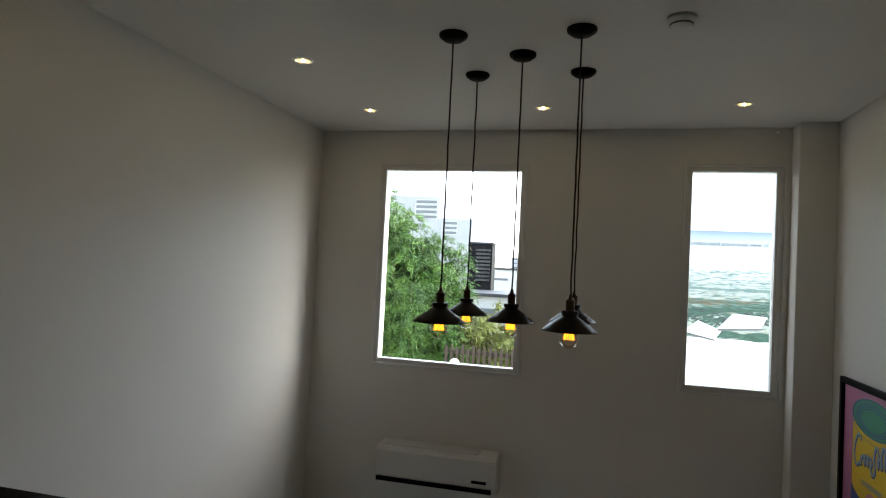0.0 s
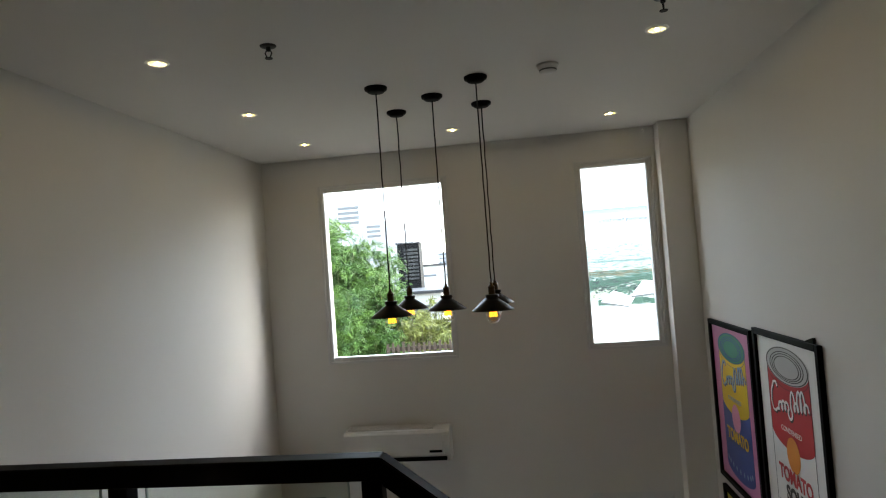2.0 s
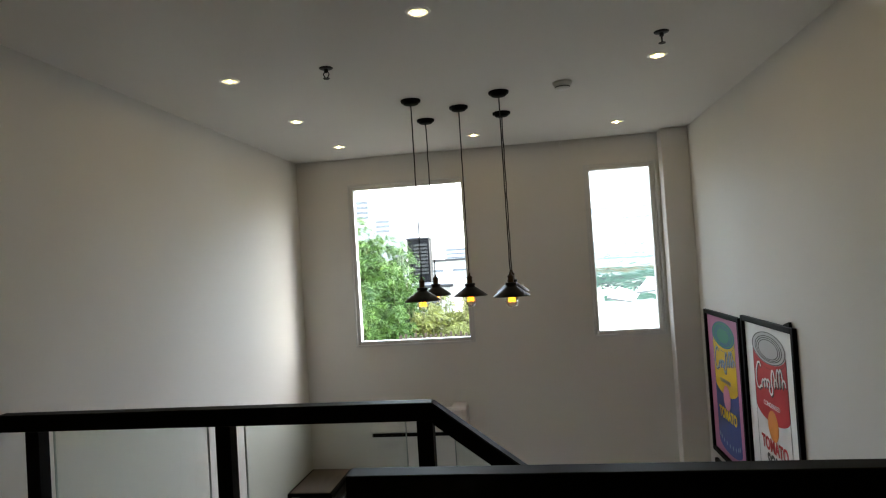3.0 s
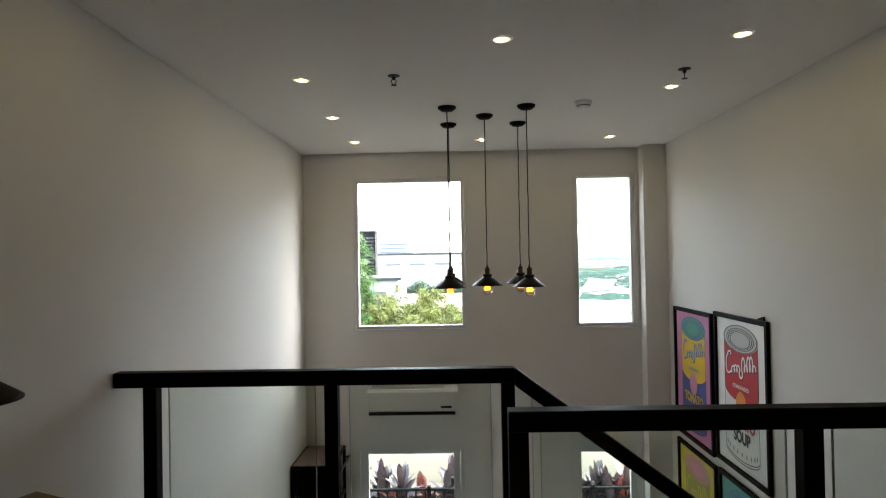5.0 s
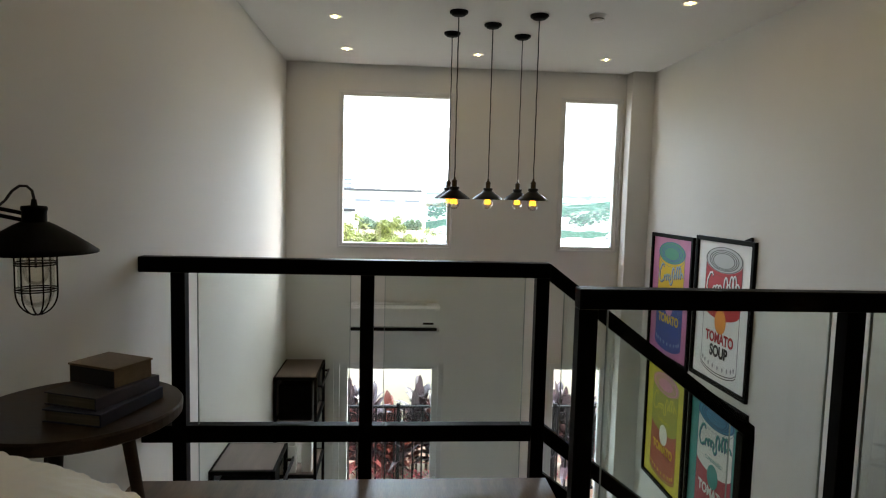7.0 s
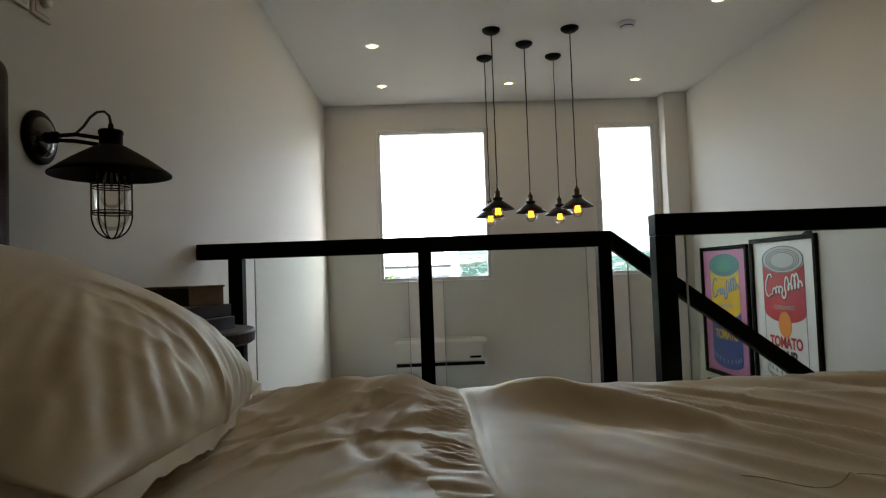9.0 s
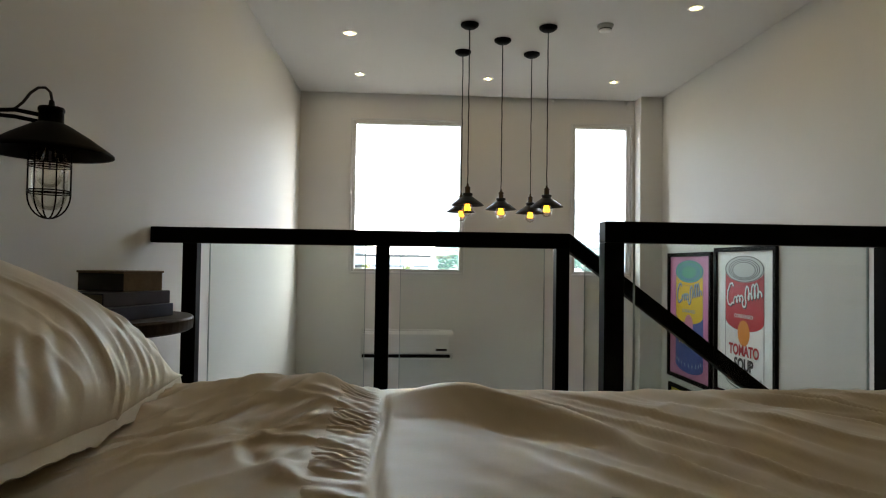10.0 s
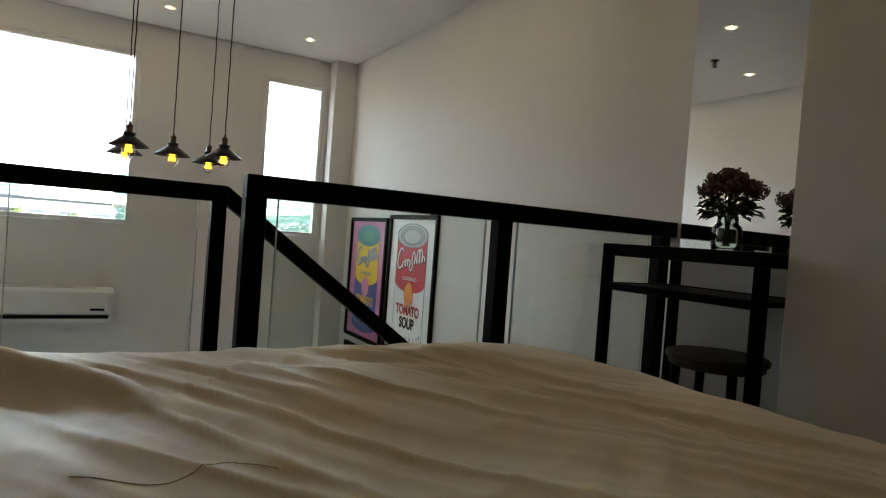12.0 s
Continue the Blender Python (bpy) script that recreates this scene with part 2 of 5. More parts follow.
# ---- the shell of the room ----
XL, XR, YF, YB, ZC, ZF = -2.30, 1.45, 5.0, -2.75, 2.62, -2.72
WIN1 = (-1.757, -0.608, 0.767, 2.338)
WIN2 = (0.546, 1.172, 0.767, 2.345)
DOOR1 = (-1.80, -0.64, ZF, -0.47)
DOOR2 = (0.47, 1.19, ZF, -0.47)
w = pierced("wall_north", (XL - 0.2, ZF - 0.2), (XR + 0.2, ZC + 0.2), [WIN1, WIN2, DOOR1, DOOR2], lambda u, v, d: (u, YF + d, v), 0.2, M_WALL)
tagged(w, "cream painted wall with two tall windows and glazed doors below", "wall")
tagged(part("wall_west", box(XL - 0.2, XL, YB, YF, ZF, ZC), M_WALL), "smooth cream painted side wall, double height", "wall", kind="structure")
tagged(part("wall_east", box(XR, XR + 0.2, YB, YF, ZF, ZC), M_WALL), "smooth cream painted side wall with framed posters", "wall", kind="structure")
# unseen back wall: darkened above to dim the loft, left pale below
tagged(part("wall_south", box(XL - 0.2, XR + 0.2, YB - 0.2, YB, -0.28, ZC + 0.2), M_BACK), "plain unseen wall behind the bed loft, darkened to cut bounce light", "wall", kind="structure")
tagged(part("wall_south_lower", box(XL - 0.2, XR + 0.2, YB - 0.2, YB, ZF - 0.2, -0.28), M_WALL), "plain cream painted back wall of the lower room", "wall", kind="structure")
tagged(part("column", box(1.215, XR, 4.83, YF, ZF, ZC, 0.006), M_WALL), "square cream painted column in the window corner", "column", kind="structure")
tagged(part("ceiling", box(XL - 0.2, XR + 0.2, YB, YF, ZC, ZC + 0.2), M_CEIL), "flat off-white painted ceiling with recessed lamps", "ceiling", kind="structure")
tagged(part("floor", box(XL - 0.2, XR + 0.2, YB, YF, ZF - 0.2, ZF), M_TILE), "grey tiled floor of the lower room", "floor", kind="structure")
YR, YN = 1.405, 0.615
slab = box(XL, XR, YB, YN + 0.05, -0.28, 0.0)
box(XL, -0.44, YN + 0.05, YR - 0.10, -0.28, 0.0, bm=slab)
tagged(part("loft_floor", slab, M_FLOOR), "brown boarded floor of the sleeping loft", "floor", kind="structure")
under = box(XL, XR, YB, YN + 0.05, -0.30, -0.284)
box(XL, -0.44, YN + 0.05, YR - 0.10, -0.30, -0.284, bm=under)
tagged(part("ceiling_lower", under, M_CEIL), "white painted underside of the sleeping loft", "ceiling", kind="structure")
tagged(part("partition", box(0.926, XR, YB, -0.26, 0.0, ZC, 0.004), M_WALL), "plain cream painted partition beside the mirror", "wall", kind="structure")

# ---- stair down from the loft ----
stair = thing("stair", "dark open stair descending along the loft edge", "stair")
for i in range(4):
    part("tread", box(-0.44 + 0.262 * i, -0.44 + 0.262 * (i + 1) + 0.02, YN + 0.06, YR - 0.045, -0.2 * (i + 1) - 0.04, -0.2 * (i + 1), 0.004), M_WOOD, stair)
part("landing", box(0.61, XR - 0.003, YN + 0.06, YR + 0.05, -1.04, -1.0), M_WOOD, stair)
for y in (YN + 0.03, YR + 0.03):
    bm = bmesh.new()
    v = [bm.verts.new((x, yy, z)) for yy in (y - 0.02, y + 0.02) for x, z in ((-0.44, -0.02), (0.64, -0.83), (0.64, -1.1), (-0.44, -0.29))]
    bm.faces.new(v[:4]), bm.faces.new(v[4:])
    for i in range(4):
        bm.faces.new((v[i], v[(i + 1) % 4], v[4 + (i + 1) % 4], v[4 + i]))
    part("stringer", bm, M_BLACK, stair)
part("post", box(0.55, 0.61, YR - 0.03, YR + 0.03, ZF, -1.04), M_BLACK, stair)
part("post", box(1.38, 1.44, YR - 0.03, YR + 0.03, ZF, -1.04), M_BLACK, stair)


# ---- railings ----
def railing_pane(parent, corners, y, name="glass_pane"):
    """A sheet of glass 8 mm thick with the given (x, z) corners."""
    bm = bmesh.new()
    a = [bm.verts.new((x, y - 0.004, z)) for x, z in corners]
    b = [bm.verts.new((x, y + 0.004, z)) for x, z in corners]
    bm.faces.new(a), bm.faces.new(b)
    for i in range(len(a)):
        j = (i + 1) % len(a)
        bm.faces.new((a[i], a[j], b[j], b[i]))
    ob = part(name, bm, M_RAILGLASS, parent, "clear glass pane")
    ob.visible_shadow = False
    low, high = min(c[0] for c in corners), max(c[0] for c in corners)
    for x, e in ((low, 0.0035), (high, -0.0035)):
        zs = [c[1] for c in corners if c[0] == x]
        part("glass_edge", box(min(x, x + e), max(x, x + e), y - 0.0045, y + 0.0045, min(zs), max(zs)), M_GLASSEDGE, ob, "dark polished glass edge")
    return ob


def front_railing():
    r = thing("loft_railing", "black painted steel railing with clear glass panes", "railing")
    part("top_rail", box(XL + 0.002, -0.437, YR - 0.032, YR + 0.032, 0.93, 1.0, 0.004), M_BLACK, r)
    part("mid_rail", box(XL + 0.002, -0.50, YR - 0.028, YR + 0.028, 0.145, 0.225, 0.004), M_BLACK, r)
    for x in (-2.128, -1.284, -0.468):
        part("post", box(x - 0.031, x + 0.031, YR - 0.03, YR + 0.03, -0.26, 0.93, 0.003), M_BLACK, r)
        part("bracket", box(x - 0.025, x + 0.025, YR - 0.101, YR - 0.029, -0.2, -0.12, 0.002), M_BLACK, r)
    for x0, x1 in ((-2.05, -1.36), (-1.205, -0.545)):
        railing_pane(r, ((x0, 0.20), (x1, 0.20), (x1, 0.945), (x0, 0.945)), YR)
        railing_pane(r, ((x0, -0.25), (x1, -0.25), (x1, 0.16), (x0, 0.16)), YR)
    return r


def stair_railing():
    r = thing("stair_railing", "black steel stair handrail sloping down from the loft", "railing")
    s = -0.75
    for name, z0, h, x0 in (("handrail", 1.0, 0.082, -0.437), ("lower_rail", 0.222, 0.082, -0.437)):
        bm = bmesh.new()
        x1 = 0.55
        v = []
        for y in (YR - 0.032, YR + 0.032):
            v += [bm.verts.new(p) for p in ((x0, y, z0), (x1 + 0.06, y, z0 + s * (x1 + 0.06 - x0)), (x1 + 0.06, y, z0 + s * (x1 + 0.06 - x0) - h), (x0, y, z0 - h))]
        bm.faces.new(v[:4]), bm.faces.new(v[4:])
        for i in range(4):
            bm.faces.new((v[i], v[(i + 1) % 4], v[4 + (i + 1) % 4], v[4 + i]))
        bmesh.ops.bevel(bm, geom=list(bm.edges), offset=0.004, segments=2, affect="EDGES")
        part(name, bm, M_BLACK, r)
    part("post", box(0.55, 0.612, YR - 0.03, YR + 0.03, -1.0, 0.17, 0.003), M_BLACK, r)
    a, b = -0.36, 0.50
    railing_pane(r, ((a, 0.20 + s * (a + 0.437)), (b, 0.20 + s * (b + 0.437)), (b, 0.945 + s * (b + 0.437)), (a, 0.945 + s * (a + 0.437))), YR)
    return r


def near_railing():
    r = thing("stairwell_railing", "black painted steel railing with clear glass beside the stairwell", "railing")
    part("top_rail", box(-0.532, XR - 0.002, YN - 0.034, YN + 0.034, 0.93, 1.0, 0.004), M_BLACK, r)
    part("mid_rail", box(-0.466, XR - 0.002, YN - 0.028, YN + 0.028, 0.145, 0.225, 0.004), M_BLACK, r)
    for x in (-0.499, 0.46, 1.375):
        part("post", box(x - 0.033, x + 0.033, YN - 0.03, YN + 0.03, 0.0, 0.93, 0.003), M_BLACK, r)
    for x0, x1 in ((-0.425, 0.385), (0.535, 1.30)):
        railing_pane(r, ((x0, 0.20), (x1, 0.20), (x1, 0.945), (x0, 0.945)), YN)
    return r


front_railing()
stair_railing()
near_railing()


# ---- windows and glazed doors ----
def window(name, o, label, edge=0.034, right=0.034):
    x0, x1, z0, z1 = o
    win = tagged(new(name), label, "window", kind="structure")
    e = 0.001
    bm = bmesh.new()
    for a in ((x0 + e, x0 + edge, z0 + e, z1 - e), (x1 - right, x1 - e, z0 + e, z1 - e), (x0 + edge, x1 - right, z0 + e, z0 + edge), (x0 + edge, x1 - right, z1 - edge, z1 - e)):
        box(a[0], a[1], YF - 0.004, YF + 0.07, a[2], a[3], 0.004, bm=bm)
    part("window_frame", bm, M_FRAME, win, "white aluminium frame")
    bm = bmesh.new()
    t = 0.02
    for a in ((x0 - t, x0, z0 - t, z1 + t), (x1, x1 + t, z0 - t, z1 + t), (x0, x1, z0 - t, z0), (x0, x1, z1, z1 + t)):
        box(a[0], a[1], YF - 0.016, YF - 0.0005, a[2], a[3], 0.004, bm=bm)
    part("casing", bm, M_FRAME, win)
    if right > edge:
        part("side_bead", box(x1 - 0.030, x1 - 0.022, YF - 0.012, YF - 0.0045, z0 + 0.01, z1 - 0.01, 0.002), M_FRAME, win)
    p = part("pane", box(x0 + edge, x1 - right, YF + 0.030, YF + 0.036, z0 + edge, z1 - edge), M_WINGLASS, win)
    p.visible_shadow = False
    return win


window("window_1", WIN1, "large fixed window in a white aluminium frame")
window("window_2", WIN2, "tall narrow window in a white aluminium frame", right=0.048)


def glazed_door(name, o, g, handle_x, label):
    """A glazed door in opening o with glass from g[0] to g[1], up to z g[2]."""
    x0, x1, z0, z1 = o
    d = tagged(new(name), label, "door", kind="structure")
    bm = bmesh.new()
    for a in ((x0 + 0.001, x0 + 0.06, z0, z1 - 0.001), (x1 - 0.05, x1 - 0.001, z0, z1 - 0.001), (x0 + 0.06, x1 - 0.05, z1 - 0.045, z1 - 0.001)):
        box(a[0], a[1], YF + 0.01, YF + 0.12, a[2], a[3], 0.004, bm=bm)
    part("door_frame", bm, M_FRAME, d)
    bm = bmesh.new()
    lx0, lx1, lz0, lz1 = x0 + 0.063, x1 - 0.053, z0 + 0.01, z1 - 0.048
    for a in ((lx0, g[0], lz0, lz1), (g[1], lx1, lz0, lz1), (g[0], g[1], lz0, lz0 + 0.12), (g[0], g[1], g[2], lz1)):
        box(a[0], a[1], YF + 0.035, YF + 0.085, a[2], a[3], 0.004, bm=bm)
    leaf = part("door_leaf", bm, M_FRAME, d, "white aluminium door leaf")
    p = part("pane", box(g[0], g[1], YF + 0.055, YF + 0.061, lz0 + 0.12, g[2]), M_WINGLASS, d)
    p.visible_shadow = False
    if handle_x is not None:
        bm = box(handle_x - 0.02, handle_x + 0.02, YF + 0.027, YF + 0.035, -1.87, -1.66, 0.003)
        box(handle_x - 0.11, handle_x + 0.012, YF - 0.02, YF - 0.005, -1.755, -1.735, 0.005, bm=bm)
        box(handle_x - 0.012, handle_x + 0.012, YF - 0.02, YF + 0.028, -1.757, -1.733, 0.003, bm=bm)
        part("door_handle", bm, M_FRAME, leaf, "pale lever handle")
    return d


glazed_door("door_1", DOOR1, (-1.655, -0.76, -0.55), -0.715, "white framed glazed balcony door, closed")
glazed_door("door_2", DOOR2, (0.575, 1.085, -0.55), None, "narrow white framed glazed door onto the balcony")


# ---- lamps in and on the ceiling ----
def downlight(x, y):
    d = thing("downlight", "recessed ceiling lamp, warm and lit, pale rim", "ceiling lamp", "recessed ceiling lamps", pose(x, y, ZC))
    part("trim_ring", lathe([(0.036, -0.001), (0.04, -0.006), (0.052, -0.005), (0.055, 0.0)], 36), M_PLASTIC, d, smooth=True)
    part("lens", lathe([(0.0, -0.002), (0.036, -0.0015), (0.036, 0.0)], 32), M_DOWN, d, "glowing warm lens")
    part("led", lathe([(0.0, -0.0045), (0.008, -0.0042), (0.008, -0.002)], 16), M_LED, d, "bright core")
    return d


first = downlight(-1.645, 4.36)
# the last two are unseen loft lamps, added to brighten the bed end
for x, y in ((-0.44, 4.375), (0.77, 4.36), (-1.645, 3.34), (-1.63, 2.31), (0.756, 2.65), (-0.44, 1.68), (0.78, 1.69), (-1.62, 0.914), (0.5, 0.25), (-0.44, -0.95)):
    copy_thing(first, pose(x, y, ZC))


def pendant():
    p = thing("pendant_lamp", "black metal cone pendant lamp with glowing filament bulb", "pendant lamp", "cluster of pendant lamps", pose(-0.455, 3.363, ZC))
    part("canopy", lathe([(0.0, -0.034), (0.012, -0.034), (0.045, -0.03), (0.05, -0.026), (0.052, -0.02), (0.064, -0.016), (0.067, -0.008), (0.067, -0.0005), (0.0, -0.0005)], 36), M_BLACK, p, smooth=True)
    pts = [(0.0025 * math.sin(3.1 * k), 0.002 * math.sin(2.3 * k + 1), -0.03 - (1.155 * k / 14)) for k in range(15)]
    part("cord", tube(pts, 0.0042, 8), M_CORD, p, smooth=True)
    part("socket", lathe([(0.0, -1.175), (0.007, -1.176), (0.009, -1.192), (0.018, -1.200), (0.022, -1.208), (0.018, -1.213), (0.0195, -1.217), (0.0195, -1.246), (0.022, -1.250), (0.0, -1.251)], 24), M_BRASS, p, "aged brass lamp holder", smooth=True)
    part("shade", lathe([(0.0, -1.245), (0.034, -1.246), (0.037, -1.249), (0.037, -1.262), (0.031, -1.267), (0.04, -1.274), (0.085, -1.305), (0.119, -1.332), (0.121, -1.336), (0.117, -1.334), (0.08, -1.306), (0.036, -1.276), (0.02, -1.270)], 48), M_DARKMETAL, p, "black conical metal shade", smooth=True)
    b = part("bulb", lathe([(0.016, -1.270), (0.018, -1.290), (0.029, -1.315), (0.040, -1.344), (0.0425, -1.366), (0.037, -1.390), (0.021, -1.407), (0.0, -1.412)], 28), M_BULB, p, "clear glass bulb", smooth=True)
    b.visible_shadow = False
    bm = bmesh.new()
    for k in range(6):
        a0, a1 = 2 * math.pi * k / 6, 2 * math.pi * (k + 0.5) / 6
        tube([(0.014 * math.cos(a0), 0.014 * math.sin(a0), -1.318), (0.022 * math.cos(a0), 0.022 * math.sin(a0), -1.372), (0.022 * math.cos(a1), 0.022 * math.sin(a1), -1.372), (0.014 * math.cos(a1), 0.014 * math.sin(a1), -1.318)], 0.0031, 6, bm=bm)
    part("filament", bm, M_FILAMENT, b, "glowing orange filament")
    return p


pend = pendant()
for x, y, a in ((-0.744, 3.076, 40), (-0.741, 3.657, 100), (-0.16, 3.078, 200), (-0.166, 3.655, 280)):
    copy_thing(pend, pose(x, y, ZC, 0, 0, a))


def sprinkler(x, y):
    s = thing("sprinkler", "small dark metal fire sprinkler under the ceiling", "sprinkler", "fire sprinklers", pose(x, y, ZC))
    part("rosette", lathe([(0.0, -0.007), (0.02, -0.007), (0.036, -0.004), (0.038, -0.0005), (0.0, -0.0005)], 28), M_DARKMETAL, s, smooth=True)
    bm = lathe([(0.0, -0.006), (0.011, -0.006), (0.011, -0.022), (0.007, -0.026), (0.0, -0.026)], 16)
    for a in (1, -1):
        tube([(0.009 * a, 0, -0.022), (0.016 * a, 0, -0.034), (0.009 * a, 0, -0.05), (0.002 * a, 0, -0.056)], 0.003, 6, bm=bm)
    part("body", bm, M_DARKMETAL, s)
    part("deflector", lathe([(0.0, -0.06), (0.017, -0.06), (0.018, -0.057), (0.0, -0.056)], 16), M_DARKMETAL, s)
    return s


spr = sprinkler(-1.055, 2.267)
copy_thing(spr, pose(0.70, 2.271, ZC, 0, 0, 70))

sm = thing("smoke_detector", "white plastic smoke detector under the ceiling", "smoke detector", m=pose(0.246, 3.009, ZC))
part("base", lathe([(0.0, -0.016), (0.058, -0.016), (0.06, -0.012), (0.06, -0.0005), (0.0, -0.0005)], 36), M_PLASTIC, sm, smooth=True)
part("cover", lathe([(0.0, -0.048), (0.028, -0.047), (0.043, -0.041), (0.046, -0.034), (0.05, -0.026), (0.054, -0.016)], 36), M_PLASTIC, sm, smooth=True)
part("sensor_gap", lathe([(0.0462, -0.037), (0.0482, -0.033), (0.0482, -0.029)], 36), M_ACGREY, sm)

for i, x in enumerate((0.335, 1.118)):
    br = thing("curtain_bracket", "tiny white curtain rod bracket above the window", "bracket", "curtain brackets", pose(x, YF, ZC - 0.035))
    part("plate", box(-0.012, 0.012, -0.006, -0.0005, -0.03, 0.03, 0.002), M_PLASTIC, br)
    part("hook", tube([(0, -0.004, 0.0), (0, -0.05, 0.0), (0, -0.06, -0.008), (0, -0.06, -0.02)], 0.006, 8), M_PLASTIC, br)


# ---- air conditioner ----
def air_conditioner():
    a = thing("air_conditioner", "white split air conditioner hung high on the wall", "air conditioner", m=pose(-1.165, YF - 0.002, 0.035))
    W = 0.462
    bm = bmesh.new()
    prof = [(0.0, -0.145), (-0.13, -0.145), (-0.19, -0.105), (-0.205, -0.06), (-0.207, 0.105), (-0.195, 0.128), (-0.17, 0.14), (0.0, 0.143)]
    vs = [[bm.verts.new((x, y, z)) for y, z in prof] for x in (-W, W)]
    bm.faces.new(vs[0][::-1]), bm.faces.new(vs[1])
    for i in range(len(prof)):
        j = (i + 1) % len(prof)
        bm.faces.new((vs[0][i], vs[0][j], vs[1][j], vs[1][i]))
    bmesh.ops.bevel(bm, geom=list(bm.edges), offset=0.008, segments=2, affect="EDGES")
    part("body", bm, M_PLASTIC, a)
    part("front_panel", box(-W + 0.012, W - 0.05, -0.216, -0.206, -0.075, 0.118, 0.005), M_PLASTIC, a, "smooth white front panel")
    part("air_slot", box(-W + 0.015, W - 0.03, -0.212, -0.180, -0.118, -0.086, 0.004), M_BLACK, a, "dark outlet slot")
    part("flap", box(-W + 0.02, W - 0.03, -0.205, -0.198, -0.146, -0.114, 0.003, m=None), M_PLASTIC, a)
    part("display", box(W - 0.175, W - 0.065, -0.2195, -0.2165, -0.048, -0.026, 0.001), M_BLACK, a, "black display strip")
    for k in range(16):
        part("grille_slat", box(-W + 0.03, W - 0.14, -0.165 + k * 0.0095, -0.161 + k * 0.0095, 0.142, 0.149), M_PLASTIC, a)
    return a


air_conditioner()


# ---- wall lamp over the bedside table ----
def wall_lamp():
    cx, cy = 0.192, 0.0
    l = thing("wall_lamp", "black industrial wall lamp with caged clear bulb, unlit", "wall lamp", m=pose(XL, 0.272, 1.232))
    bm = lathe([(0.0, 0.014), (0.056, 0.014), (0.066, 0.013), (0.072, 0.008), (0.073, 0.0005), (0.0, 0.0005)], 48)
    bmesh.ops.rotate(bm, matrix=Matrix.Rotation(radians(90), 3, "Y"), verts=bm.verts)
    part("wall_plate", bm, M_BLACK, l, smooth=True)
    bm = lathe([(0.0, 0.030), (0.020, 0.029), (0.040, 0.025), (0.053, 0.018), (0.055, 0.0135)], 48)
    bmesh.ops.rotate(bm, matrix=Matrix.Rotation(radians(90), 3, "Y"), verts=bm.verts)
    part("domed_cover", bm, M_GLOSSBLACK, l, "glossy domed black cover", smooth=True)
    bm = lathe([(0.0, 0.055), (0.013, 0.055), (0.016, 0.05), (0.016, 0.026), (0.0, 0.026)], 20)
    bmesh.ops.rotate(bm, matrix=Matrix.Rotation(radians(90), 3, "Y"), verts=bm.verts)
    part("knuckle", bm, M_BLACK, l, smooth=True)
    for dz in (0.006, -0.012):
        part("arm", tube([(0.04, 0, dz * 0.6), (0.1, 0, dz), (cx - 0.028, 0, dz - 0.012)], 0.0055, 10), M_BLACK, l, smooth=True)
    pts = [(0.085, 0.004, 0.006), (0.10, 0.004, 0.012), (0.118, 0.004, 0.028), (0.135, 0.004, 0.052), (0.155, 0.003, 0.066), (0.175, 0.0, 0.066), (0.188, 0, 0.054), (cx, 0, 0.035), (cx, 0, 0.018)]
    part("cable", tube(pts, 0.0036, 8), M_CORD, l, smooth=True)
    part("cap", lathe([(0.0, 0.032), (0.006, 0.032), (0.008, 0.016), (0.029, 0.014), (0.031, 0.01), (0.031, 0.004), (0.029, 0.001), (0.029, -0.028), (0.033, -0.032), (0.0, -0.033)], 28, centre=(cx, cy)), M_BLACK, l, smooth=True)
    part("shade", lathe([(0.034, -0.028), (0.049, -0.036), (0.094, -0.064), (0.136, -0.094), (0.149, -0.104), (0.1495, -0.109), (0.144, -0.106), (0.094, -0.068), (0.047, -0.042), (0.028, -0.036)], 56, centre=(cx, cy)), M_BLACK, l, "black flared metal shade", smooth=True)
    for z, r in ((-0.135, 0.049), (-0.141, 0.049), (-0.205, 0.049), (-0.211, 0.049)):
        part("cage_ring", tube([(cx + r * math.cos(a), r * math.sin(a), z) for a in (2 * math.pi * k / 32 for k in range(32))], 0.0019, 6, closed=True), M_BLACK, l, smooth=True)
    for k in range(3):
        a = math.pi * k / 3 + 0.3
        pts = [(0.049, -0.10), (0.049, -0.215)] + [(0.049 * math.cos(b), -0.215 - 0.062 * math.sin(b)) for b in (math.pi * j / 14 for j in range(1, 14))] + [(-0.049, -0.215), (-0.049, -0.10)]
        part("cage_bar", tube([(cx + r * math.cos(a), r * math.sin(a), z) for r, z in pts], 0.0021, 6), M_BLACK, l, smooth=True)
    g = part("glass_jar", lathe([(0.040, -0.10), (0.042, -0.12), (0.042, -0.215), (0.034, -0.24), (0.018, -0.254), (0.0, -0.256)], 32, centre=(cx, cy)), M_BULB, l, "clear glass jar", smooth=True)
    g.visible_shadow = False
    b = part("bulb", lathe([(0.014, -0.09), (0.016, -0.11), (0.025, -0.135), (0.030, -0.158), (0.027, -0.178), (0.018, -0.192), (0.0, -0.197)], 28, centre=(cx, cy)), M_BULB, l, "clear unlit bulb", smooth=True)
    b.visible_shadow = False
    part("bulb_stem", tube([(cx, 0, -0.10), (cx, 0, -0.15)], 0.003, 8), M_ACGREY, b)
    return l


wall_lamp()


